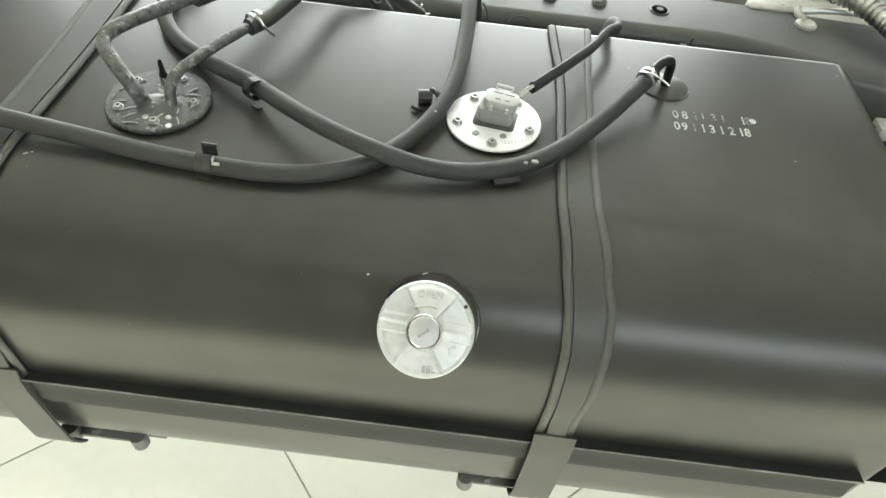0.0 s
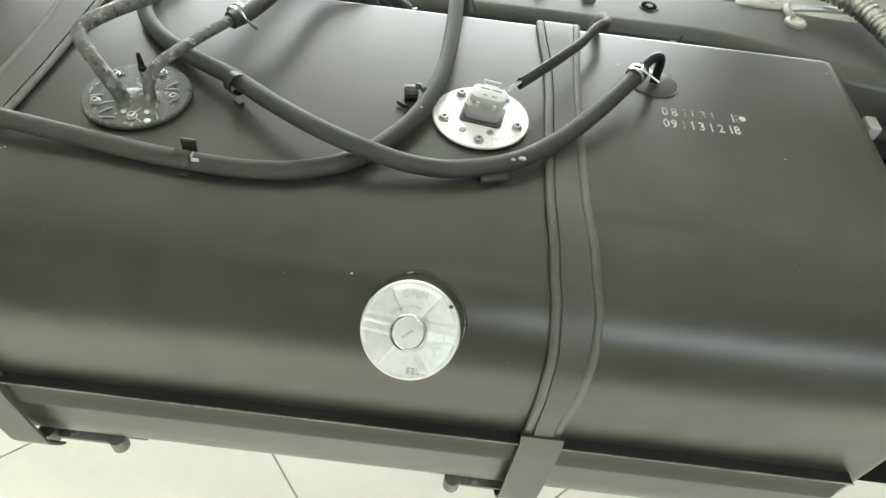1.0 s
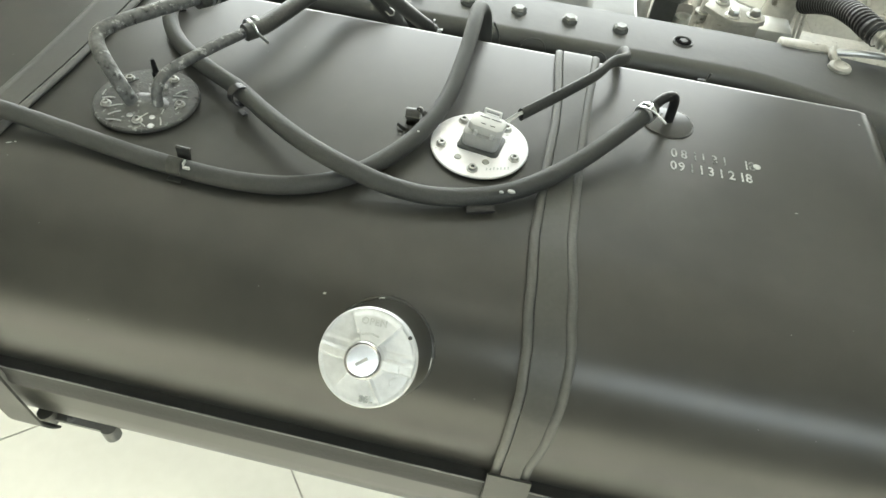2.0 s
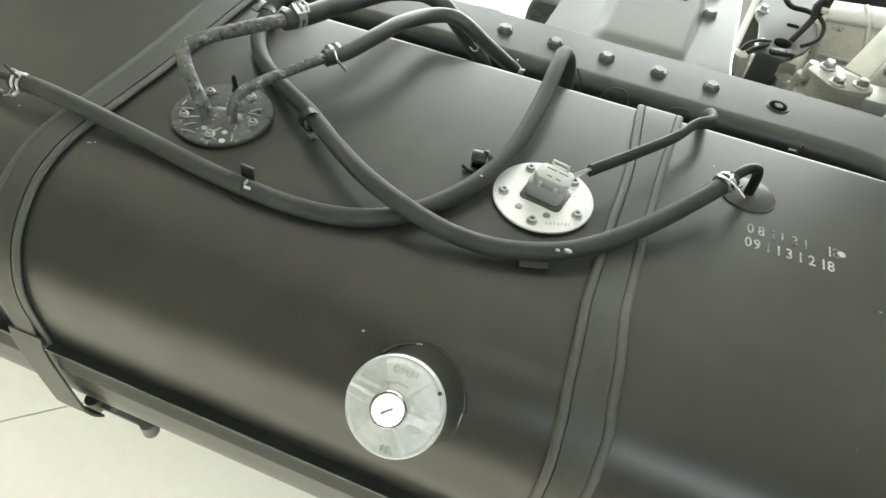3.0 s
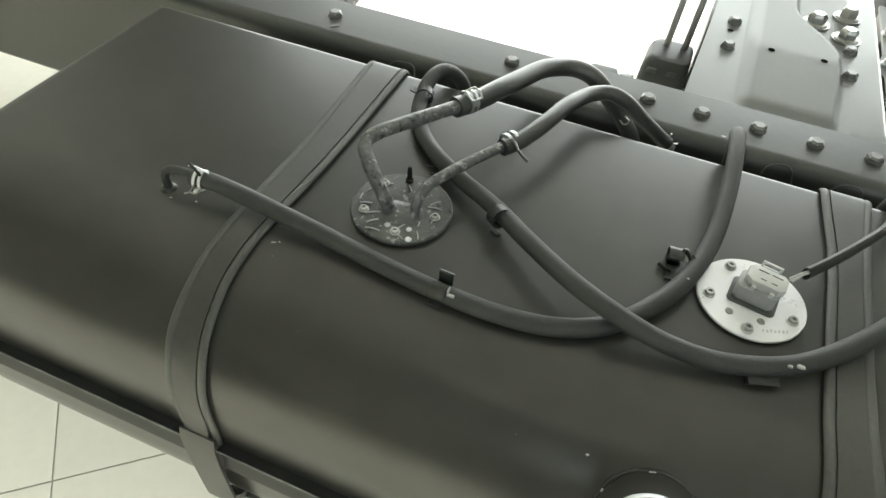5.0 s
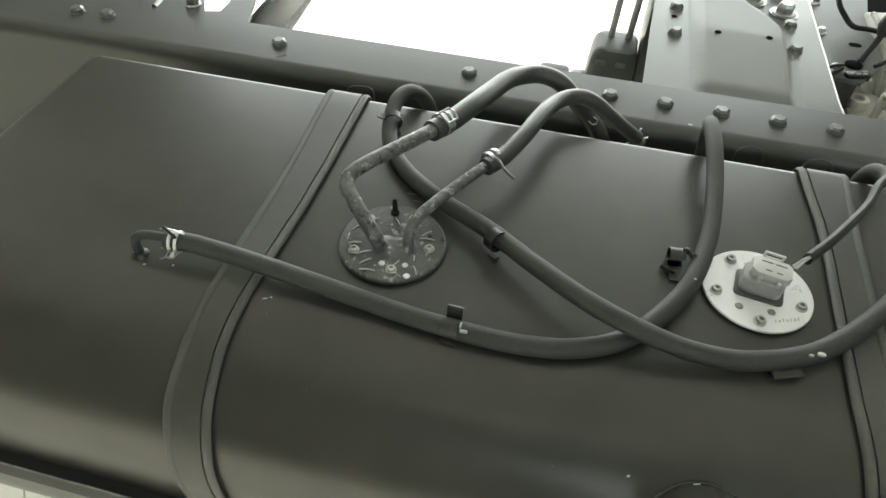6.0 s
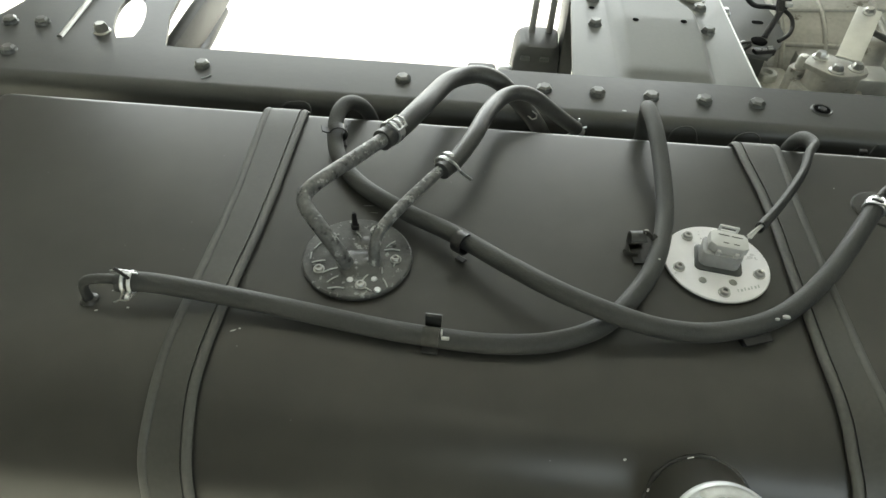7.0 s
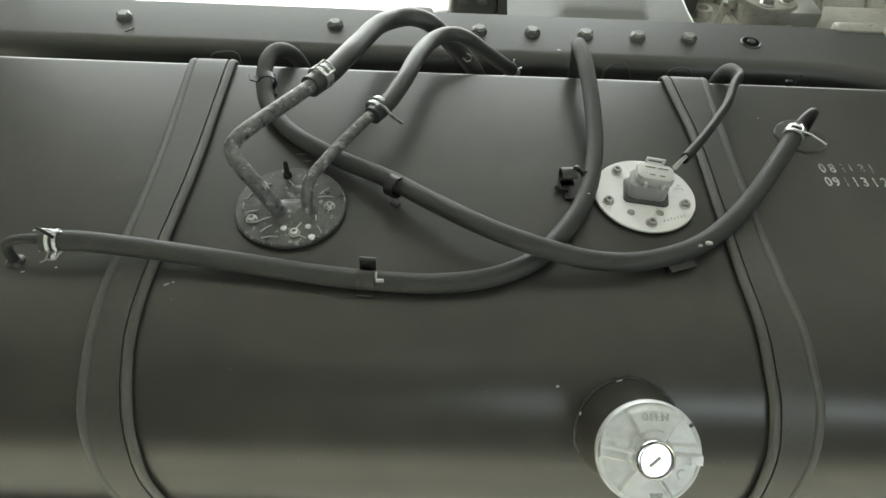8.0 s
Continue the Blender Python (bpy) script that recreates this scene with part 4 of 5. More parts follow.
for a in (214, 286, 358, 70, 142):
    bm = bmesh.new()
    pan_screw(bm, (FC[0] - 0.0006 + 0.0302 * math.cos(radians(a)), FC[1] + 0.0302 * math.sin(radians(a)), FZ), 0.0034, 0.0028)
    part("screw", bm, M_SCREW, pick)
bm = bmesh.new()
lathe(bm, [(0.020, 0), (0.016, 0.0022), (0.011, 0.0042), (0.006, 0.0050), (0, 0.0052)], Matrix.Translation((-0.2250, 0.4300, FZ - 0.0005)) @ Matrix.Diagonal((1, 0.72, 1, 1)), 24)
for v in bm.verts:
    v.co.z += 0.0012 * noise.noise(v.co * 260)
part("braze_blob", bm, M_FLANGE, pick)
for x, y, r in ((-0.2295, 0.4130, 0.0026), (-0.2120, 0.4155, 0.0024), (-0.2080, 0.4055, 0.0028), (-0.2240, 0.4530, 0.0060)):
    bm = bmesh.new()
    lathe(bm, [(r, 0), (r * 0.8, 0.0008), (0, 0.0011)], Matrix.Translation((x, y, FZ - 0.0001)), 14)
    part("spot", bm, M_CLAMP if r < 0.004 else M_FLANGE, pick)
for i, (x, y, l, a) in enumerate([(-0.256, 0.428, 0.010, 20), (-0.242, 0.412, 0.010, 45), (-0.218, 0.417, 0.009, 60), (-0.205, 0.452, 0.010, 50), (-0.203, 0.446, 0.012, 5),
                                  (-0.2035, 0.4125, 0.009, 120), (-0.231, 0.4595, 0.008, 130), (-0.238, 0.4035, 0.012, 8), (-0.259, 0.446, 0.012, 60),
                                  (-0.2455, 0.4205, 0.013, 30), (-0.2630, 0.4335, 0.007, 95), (-0.2500, 0.4560, 0.009, 35), (-0.1985, 0.4330, 0.008, 75), (-0.2160, 0.4050, 0.009, 160), (-0.2075, 0.4245, 0.007, 100)]):
    bm = bmesh.new()
    d = Vector((math.cos(radians(a)), math.sin(radians(a)), 0)) * l / 2
    tube(bm, smooth_path([Vector((x, y, FZ + 0.0002)) - d, Vector((x, y + 0.0008, FZ + 0.0003)), Vector((x, y, FZ + 0.0002)) + d]), 0.0006, 6)
    part("scratch", bm, M_SCRATCH, pick)
bm = bmesh.new()
lathe(bm, [(0.0034, 0), (0.0034, 0.003), (0.0024, 0.004), (0.0020, 0.013), (0.0014, 0.016), (0, 0.0163)], Matrix.Translation((-0.2355, 0.4680, FZ - 0.0005)), 14)
part("nipple", bm, M_BLACK, pick)
PIPE_A = [(-0.2335, 0.4265, 0.976), (-0.2400, 0.4275, 0.990), (-0.2560, 0.4380, 1.006), (-0.2655, 0.4475, 1.0120), (-0.2685, 0.4555, 1.0145), (-0.2655, 0.4640, 1.0165), (-0.2560, 0.4785, 1.0175), (-0.2400, 0.5020, 1.0170), (-0.2160, 0.5420, 1.0140)]
bm = bmesh.new()
tube(bm, smooth_path(PIPE_A, 0.003), 0.0058, 16, wobble=0.03)
part("supply_pipe", bm, M_PIPE, pick, "scuffed bent supply pipe")
PIPE_B = [(-0.2135, 0.4290, 0.976), (-0.2140, 0.4330, 0.988), (-0.2120, 0.4430, 0.9955), (-0.2050, 0.4580, 0.9985), (-0.1910, 0.4840, 1.0000), (-0.1700, 0.5210, 1.0010)]
bm = bmesh.new()
tube(bm, smooth_path(PIPE_B, 0.003), 0.0045, 16, wobble=0.03)
part("return_pipe", bm, M_PIPE, pick, "scuffed bent return pipe")

# ---------------------------------------------------------------- hoses


def hose(name, label, pts, r, mat=None):
    ob = thing(name, label, "hose", "fuel hoses", at=pts[len(pts) // 2])
    bm = bmesh.new()
    tube(bm, smooth_path(pts, 0.004), r, 18)
    part("rubber_tube", bm, mat or M_HOSE, ob)
    return ob


R_V = 0.0071
H1 = [(-0.3854, 0.3813, 0.9890), (-0.3644, 0.3834, 0.9886), (-0.3247, 0.3822, 0.9852), (-0.2650, 0.3776, 0.9802), (-0.2051, 0.3702, 0.9777), (-0.1601, 0.3661, 0.9772),
      (-0.1201, 0.3655, 0.9768), (-0.0830, 0.3708, 0.9773), (-0.0500, 0.3870, 0.9773), (-0.0254, 0.4149, 0.9774), (-0.0043, 0.4506, 0.9800), (0.0093, 0.5003, 0.9831),
      (0.0133, 0.5559, 0.9897), (0.0129, 0.6049, 0.9953), (0.0118, 0.6400, 0.9927), (0.0164, 0.6581, 0.9768), (0.0195, 0.6641, 0.9454), (0.0222, 0.6650, 0.9002),
      (0.0240, 0.6640, 0.8400)]
VH1 = hose("vent_hose", "long black rubber vent hose lying over the tank top", H1, R_V)
H2 = [(0.1785, 0.5235, 0.9975), (0.1610, 0.4990, 0.9920), (0.1205, 0.4480, 0.9840), (0.0790, 0.4101, 0.9795), (0.0343, 0.3910, 0.9789), (-0.0042, 0.3857, 0.9827),
      (-0.0409, 0.3868, 0.9922), (-0.0785, 0.4003, 0.9952), (-0.1182, 0.4264, 0.9926), (-0.1564, 0.4571, 0.9871), (-0.1992, 0.4864, 0.9802), (-0.2391, 0.5175, 0.9774),
      (-0.2644, 0.5506, 0.9778), (-0.2749, 0.5851, 0.9807), (-0.2754, 0.6120, 0.9853), (-0.2672, 0.6310, 0.9821), (-0.2559, 0.6460, 0.9615), (-0.2492, 0.6540, 0.9198),
      (-0.2460, 0.6580, 0.8500)]
VH2 = hose("vent_hose", "black rubber vent hose curving from fitting to back edge", H2, R_V)
HA = [(-0.2226, 0.5322, 1.0137), (-0.2104, 0.5560, 1.0113), (-0.1982, 0.5872, 1.0092), (-0.1878, 0.6223, 1.0035), (-0.1777, 0.6539, 0.9979), (-0.1638, 0.6770, 0.9915),
      (-0.1467, 0.6873, 0.9881), (-0.1288, 0.6899, 0.9804), (-0.1118, 0.6936, 0.9618), (-0.0929, 0.6978, 0.9389), (-0.0759, 0.6989, 0.9130), (-0.0640, 0.6980, 0.8800),
      (-0.0580, 0.6970, 0.8400)]
VHA = hose("supply_hose", "thick black rubber fuel supply hose arching towards the rail", HA, 0.0090, M_OLDHOSE)
HB = [(-0.1717, 0.5133, 1.0019), (-0.1603, 0.5317, 1.0020), (-0.1481, 0.5622, 1.0039), (-0.1392, 0.5970, 1.0022), (-0.1298, 0.6287, 0.9963), (-0.1188, 0.6476, 0.9924),
      (-0.1056, 0.6557, 0.9902), (-0.0906, 0.6600, 0.9823), (-0.0740, 0.6700, 0.9640), (-0.0555, 0.6830, 0.9430), (-0.0415, 0.6910, 0.9290)]
VHB = hose("return_hose", "black rubber fuel return hose arching towards the rail", HB, 0.0074, M_OLDHOSE)


def clamp(owner, p, d, r, label, tail=1.0, up=(0, 0, 1), wide=0.0075, turn=0.0, tails=(1, -1), loop=0):
    """A spring band clamp round a hose at p, running along d, with folded wire and bent tails."""
    m = frame_at(p, d, up) @ Matrix.Rotation(radians(turn), 4, "X")
    bm = bmesh.new()
    ro, ri = r + 0.0012, r + 0.0002
    mm = m @ Matrix.Rotation(radians(90), 4, "Y")
    for c in (-0.36, 0.36):
        q = wide * 0.18
        lathe(bm, [(ri, wide * c - q), (ro, wide * c - q), (ro + 0.0004, wide * c), (ro, wide * c + q), (ri, wide * c + q), (ri, wide * c - q)], mm, 32)
    ob = part("hose_clamp", bm, M_CLAMP, owner, label)
    for a in (-70, 70):
        bm = bmesh.new()
        lathe(bm, [(ri, -wide * 0.5), (ro + 0.0006, -wide * 0.5), (ro + 0.0006, wide * 0.5), (ri, wide * 0.5)], mm @ Matrix.Rotation(radians(180 + a), 4, "Z"), 6, -14, 14)
        part("bridge", bm, M_CLAMP, ob)
    if loop:
        bm = bmesh.new()
        ml_ = m @ Matrix.Rotation(radians(loop), 4, "X")
        zt = r + 0.0024
        ring = [(-0.0052, -0.0058, zt - 0.0012), (-0.0052, 0.0058, zt - 0.0012), (0.0052, 0.0058, zt), (0.0062, 0.0, zt + 0.0014), (0.0052, -0.0058, zt), (-0.0052, -0.0058, zt - 0.0012)]
        tube(bm, [ml_ @ Vector(q) for q in ring], 0.0011, 8)
        part("wire_loop", bm, M_CLAMP, ob)
    for s in tails:
        bm = bmesh.new()
        mt = m @ Matrix.Translation((s * 0.0012, -r * 0.9 * s, r * 0.9)) @ Matrix.Rotation(radians(38 * s), 4, "X")
        box(bm, (-0.0016, -0.0006, -0.001), (0.0016, 0.0006, 0.0085 * tail), 0.0003, 1, mt)
        part("tail", bm, M_CLAMP if s > 0 else M_BLACK, ob)
    return ob


def toward(pts, i):
    return Vector(pts[i + 1]) - Vector(pts[i])


clamp(VHA, Vector((-0.2155, 0.5450, 1.0140)), toward(HA, 0), 0.0090, "zinc spring clamp on the supply hose end", 0.9, tails=(), loop=25)
CB = clamp(VHB, Vector((-0.1685, 0.5240, 1.0015)), toward(HB, 0), 0.0074, "zinc spring clamp on the return hose end", turn=10, tails=(), wide=0.0095)
for wire, mat in (([(-0.1660, 0.5185, 1.0090), (-0.1605, 0.5110, 1.0115), (-0.1565, 0.5070, 1.0085)], M_CLAMP),
                  ([(-0.1565, 0.5070, 1.0085), (-0.1520, 0.5060, 1.0050), (-0.1470, 0.5052, 1.0020)], M_DIRTSCREW)):
    bm = bmesh.new()
    tube(bm, smooth_path(wire, 0.002), 0.0017, 8, flat=0.45)
    part("bent_tail", bm, mat, CB)
CL = clamp(VH1, Vector((-0.3775, 0.3820, 0.9888)), toward(H1, 0), R_V, "zinc wire clamp on the vent hose end", 0.5, turn=60, tails=(1,), wide=0.0066)
CR = clamp(VH2, Vector((0.1735, 0.5165, 0.9960)), toward(H2, 0), R_V, "zinc wire clamp on the vent hose by the fitting", 0.7, turn=-20, tails=(-1,))
for tail in ([(0.1690, 0.5130, 1.0035), (0.1735, 0.5085, 1.0058), (0.1790, 0.5030, 1.0065), (0.1865, 0.4925, 1.0065)],
             [(0.1735, 0.5085, 1.0058), (0.1760, 0.5140, 1.0052), (0.1765, 0.5195, 1.0040)],
             [(0.1700, 0.5190, 1.0030), (0.1745, 0.5225, 1.0030), (0.1790, 0.5165, 1.0005)]):
    bm = bmesh.new()
    tube(bm, smooth_path(tail, 0.002), 0.0008, 8)
    part("bent_wire", bm, M_CLAMP, CR)

for wire, mat in (([(-0.3745, 0.3790, 0.9965), (-0.3765, 0.3775, 1.0030), (-0.3800, 0.3770, 1.0085)], M_BLACK),
                  ([(-0.3775, 0.3745, 0.9905), (-0.3800, 0.3690, 0.9850), (-0.3835, 0.3672, 0.9842)], M_DIRTSCREW),
                  ([(-0.3800, 0.3690, 0.9850), (-0.3740, 0.3695, 0.9850), (-0.3710, 0.3735, 0.9880)], M_DIRTSCREW),
                  ([(-0.3900, 0.3850, 0.9960), (-0.3840, 0.3850, 0.9978), (-0.3700, 0.3838, 0.9965)], M_CLAMP)):
    bm = bmesh.new()
    tube(bm, smooth_path(wire, 0.002), 0.0012 if mat == M_BLACK else 0.0006, 8)
    part("bent_wire", bm, mat, CL)


# elbows that the vent hoses push on to
def elbow(pts, disc, label, r_disc, squash, tall=1.0):
    ob = thing("vent_fitting", label, "pipe fitting", "vent fittings", at=(disc[0], disc[1], TOP))
    bm = bmesh.new()
    lathe(bm, [(r_disc, -0.0005), (r_disc * 0.97, 0.0012), (r_disc * 0.6, 0.0026), (0, 0.0030)], Matrix.Translation((disc[0], disc[1], TOP)) @ Matrix.Diagonal((1, squash, tall, 1)), 32)
    if tall > 0.5:
        part("boss", bm, M_TANK, ob)
        bm = bmesh.new()
        ring = [Vector((disc[0] + r_disc * math.cos(radians(7.5 * i)), disc[1] + squash * r_disc * math.sin(radians(7.5 * i)), TOP + 0.0004)) for i in range(49)]
        tube(bm, ring, lambda q: 0.0007 + 0.0007 * noise.noise(Vector((q * 23.0, 0.3, 0))), 8, caps=False, wobble=0.4)
        part("weld_bead", bm, M_TANK, ob, "lumpy weld round the boss")
    else:
        bm.free()
    bm = bmesh.new()
    tube(bm, smooth_path(pts, 0.0025), 0.0042 if tall > 0.5 else 0.0035, 14)
    part("elbow_pipe", bm, M_BLACK if tall > 0.5 else M_HOSE, ob)
    bm = bmesh.new()
    lathe(bm, [(0.0066, 0.0), (0.0058, 0.0016), (0.0040, 0.0030)], Matrix.Translation((pts[-1][0], pts[-1][1], TOP)), 18)
    for v in bm.verts:
        v.co += Vector((1, 1, 0.4)) * 0.0008 * noise.noise(v.co * 400)
    part("weld", bm, M_TANK, ob)


elbow([(-0.380, 0.3830, 0.9895), (-0.396, 0.3815, 0.9910), (-0.4065, 0.3800, 0.9895), (-0.4105, 0.3785, 0.9840), (-0.4105, 0.3780, 0.9700)], (-0.404, 0.366), "black bent vent pipe on a welded boss", 0.0165, 0.95, 0.12)
elbow([(0.1760, 0.5200, 0.9965), (0.1830, 0.5285, 1.0015), (0.1890, 0.5340, 1.0035), (0.1950, 0.5400, 1.0010), (0.1985, 0.5440, 0.9930), (0.1998, 0.5455, 0.9800), (0.2000, 0.5458, 0.9700)], (0.2003, 0.5460), "black bent vent pipe on an oval welded boss", 0.0222, 0.95)

# ---------------------------------------------------------------- spring clips on the tank


def spring_clip(p, d, r, label, a0, a1, before=(), after=(), width=0.0105, foot=1.5, mat=M_CLIP):
    """A spring clip on a foot; it bends round a hose that runs along d at p, from angle a0 to a1."""
    ob = thing("hose_clip", label, "hose clip", "hose clips", at=p)
    m = frame_at(p, d)
    n = 18
    line = [Vector(q) for q in before]
    line += [Vector((math.cos(radians(a0 + (a1 - a0) * i / n)), math.sin(radians(a0 + (a1 - a0) * i / n)))) * (r + 0.0004) for i in range(n + 1)]
    line += [Vector(q) for q in after]
    bm = bmesh.new()
    rings = []
    k = len(line)
    for i in range(k):
        t = (line[min(i + 1, k - 1)] - line[max(i - 1, 0)]).normalized()
        o = Vector((t.y, -t.x)) * (0.0012 if a1 > a0 else -0.0012)
        q = line[i] + o
        rings.append([bm.verts.new(m @ Vector((x, c.x, c.y))) for c, x in ((line[i], -width / 2), (line[i], width / 2), (q, width / 2), (q, -width / 2))])
    for a, b in zip(rings, rings[1:]):
        for i in range(4):
            bm.faces.new((a[i], a[(i + 1) % 4], b[(i + 1) % 4], b[i]))
    bm.faces.new(rings[0])
    bm.faces.new(rings[-1])
    part("spring", bm, mat, ob)
    bm = bmesh.new()
    base = m.copy()
    base.translation = Vector((p[0], p[1], TOP))
    box(bm, (-width / 2, -r * foot, 0.0002), (width / 2, r * foot, 0.0016), 0.0004, 1, base)
    part("foot", bm, mat, ob)
    return ob


spring_clip(Vector((-0.1650, 0.3677, 0.9785)), (1, -0.06, 0), R_V, "black spring clip with an upright tab on the vent hose", 96, 350, after=((0.0082, 0.004), (0.0080, 0.0085), (0.0092, 0.0098), (0.0108, 0.0092)), width=0.0112, mat=M_OLDCLIP)
spring_clip(Vector((-0.1500, 0.4468, 0.9890)), (1, -0.78, 0.15), R_V, "black spring clip gripping the vent hose", 25, 300, after=((0.0075, -0.009),), width=0.0085, foot=0.35)
spring_clip(Vector((-0.2710, 0.5790, 0.9838)), (-0.3, 1, 0.05), R_V, "black ring clip round the hose by the back edge", 25, 335, before=((0.014, 0.006), (0.010, 0.0035)), after=((0.010, -0.0035),), width=0.0075, foot=1.0)
spring_clip(Vector((-0.0140, 0.4780, 0.9772)), (1, 0.12, 0), 0.0052, "empty open black spring clip on the tank", 165, -90, before=((-0.0075, 0.0040), (-0.0062, 0.0022)), after=((-0.0110, -0.0056), (-0.0205, -0.0052)), width=0.0115, foot=1.1, mat=M_OLDCLIP)
spring_clip(Vector((0.0560, 0.3985, 0.9788)), (1, 0.35, 0), R_V, "black flat spring clip under the vent hose", 195, 300, before=((-0.0125, -0.0035), (-0.0085, -0.0030)), width=0.021, foot=1.4)
# ear, tail and screw of the empty clip
empty = [o for o in scene.objects if o.name.startswith("hose_clip") and o.get("label", "").startswith("empty")][0]
for pts, wide in (([(-0.0100, 0.4790, 0.9836), (-0.0065, 0.4770, 0.9850), (-0.0035, 0.4720, 0.9848), (-0.0015, 0.4735, 0.9870)], 0.0055),
                  ([(-0.0140, 0.4650, 0.9722), (-0.0195, 0.4665, 0.9722), (-0.0245, 0.4690, 0.9730)], 0.0042)):
    bm = bmesh.new()
    tube(bm, smooth_path(pts, 0.001), wide * 0.5, 10, flat=0.4)
    part("ear", bm, M_OLDCLIP, empty)
bm = bmesh.new()
pan_screw(bm, (0, 0, 0), 0.0020, 0.0024, Matrix.Translation((-0.0080, 0.4795, 0.9838)) @ Matrix.Rotation(radians(20), 4, "X"))
part("clip_screw", bm, M_SCREW, empty)
# paint marks on the hoses
for owner, x, y, z, r in ((VH2, 0.0785, 0.4040, 0.9850, 0.0022), (VH2, 0.0715, 0.4010, 0.9853, 0.0013), (VH1, -0.0035, 0.4490, 0.9861, 0.0014)):
    bm = bmesh.new()
    lathe(bm, [(r, -0.0006), (r * 0.8, 0.0006), (0, 0.0009)], Matrix.Translation((x, y, z)) @ Matrix.Diagonal((1.5, 0.8, 1, 1)), 12)
    part("paint_mark", bm, M_MARK, owner)

for lo_, hi_ in (((-0.1585, 0.3618, 0.9838), (-0.1572, 0.3668, 0.9866)), ((-0.1580, 0.3605, 0.9820), (-0.1525, 0.3625, 0.9846))):
    bm = bmesh.new()
    box(bm, lo_, hi_, 0.0005, 1)
    part("paint_mark", bm, M_MARK, VH1)

bm = bmesh.new()
mk = frame_at((-0.0908, 0.6900, 0.9430), (0.8, -0.1, -0.5), (-0.07, -0.83, 0.55))
tube(bm, [mk @ Vector(q) for q in ((-0.006, -0.003, 0), (-0.002, 0.0035, 0), (0.004, 0.0035, 0), (0.006, 0.0, 0), (0.003, -0.0035, 0), (-0.003, -0.0028, 0), (-0.009, -0.0035, -0.0008))], 0.0009, 6)
part("paint_mark", bm, M_SCREW, VHA)

# ---------------------------------------------------------------- sender wiring
WIRE = [(0.0734, 0.4785, 0.9990), (0.0900, 0.4984, 1.0001), (0.1096, 0.5257, 0.9991), (0.1298, 0.5576, 0.9963), (0.1435, 0.5863, 0.9942), (0.1563, 0.6067, 0.9876),
        (0.1560, 0.6225, 0.9830), (0.1540, 0.6330, 0.9745), (0.1525, 0.6410, 0.9560), (0.1520, 0.6430, 0.9200), (0.1520, 0.6430, 0.8600)]
loom = thing("wiring_conduit", "black split conduit with thin wires for the fuel sender", "cable", at=WIRE[4])
bm = bmesh.new()
tube(bm, smooth_path(WIRE, 0.004), lambda q: 0.0058 + 0.0017 * ease((q - 0.40) / 0.2), 16, hollow=0.8, flat=0.62)
part("sleeve", bm, M_HOSE, loom)
for dx, dz in ((0.0, 0.0), (0.0012, 0.0008), (-0.0008, 0.0012)):
    bm = bmesh.new()
    tube(bm, smooth_path([(0.0640 + dx, 0.4700 - dx, 0.9955 + dz), (0.0700 + dx, 0.4755, 0.9990 + dz), (0.0765 + dx, 0.4815, 1.0000 + dz), (0.0830 + dx, 0.4910, 1.0000 + dz)]), 0.0008, 6)
    part("wire", bm, M_LIGHTGREY, loom)

# thin wire loops between tank and rail
for pts in ([(-0.350, 0.655, 0.935), (-0.348, 0.664, 0.950), (-0.336, 0.668, 0.953), (-0.322, 0.668, 0.951), (-0.318, 0.660, 0.935)],
            [(0.054, 0.684, 0.915), (0.057, 0.690, 0.934), (0.068, 0.692, 0.941), (0.080, 0.691, 0.938), (0.088, 0.684, 0.915)],
            [(0.120, 0.684, 0.912), (0.123, 0.690, 0.932), (0.134, 0.692, 0.939), (0.147, 0.691, 0.936), (0.154, 0.684, 0.912)],
            [(0.026, 0.668, 0.965), (0.032, 0.672, 0.950), (0.035, 0.670, 0.925), (0.036, 0.668, 0.88)]):
    lp = thing("wire_loop", "thin grey wire loop behind the tank", "cable", "wire loops", at=pts[2])
    bm = bmesh.new()
    tube(bm, smooth_path(pts), 0.0009, 8)
    part("wire", bm, M_DARKSTEEL, lp)
tie = thing("cable_tie", "cut end of a pale cable tie", "cable tie", at=(0.255, 0.665, 0.950))
bm = bmesh.new()
box(bm, (-0.0012, -0.0006, 0), (0.0012, 0.0006, 0.013), 0.0003, 1, Matrix.Translation((0.2500, 0.668, 0.940)) @ Matrix.Rotation(radians(8), 4, "Y"))
part("tail", bm, M_DARKSTEEL, tie)
bm = bmesh.new()
box(bm, (-0.004, -0.002, -0.003), (0.004, 0.0035, 0.001), 0.001, 1, Matrix.Translation((0.2480, 0.676, 0.938)))
box(bm, (-0.002, 0.0, -0.040), (0.002, 0.0345, -0.034), 0, 1, Matrix.Translation((0.2480, 0.676, 0.938)))
box(bm, (-0.002, 0.0, -0.040), (0.002, 0.003, 0.0), 0, 1, Matrix.Translation((0.2480, 0.676, 0.938)))
part("head", bm, M_BLACK, tie)
# pipe union where the return hose meets the rail
un = thing("pipe_union", "small zinc pipe union clipped to the rail web", "pipe fitting", at=(-0.041, 0.690, 0.928))
bm = bmesh.new()
lathe(bm, [(0, -0.006), (0.0062, -0.006), (0.0078, -0.003), (0.0078, 0.003), (0.0055, 0.006), (0, 0.006)], frame_at((-0.0400, 0.6925, 0.9265), (0, 0, 1), (0.6, 0.3, -0.6)) @ Matrix.Rotation(radians(40), 4, "Y"), 16)
part("nut", bm, M_CLAMP, un)
bm = bmesh.new()
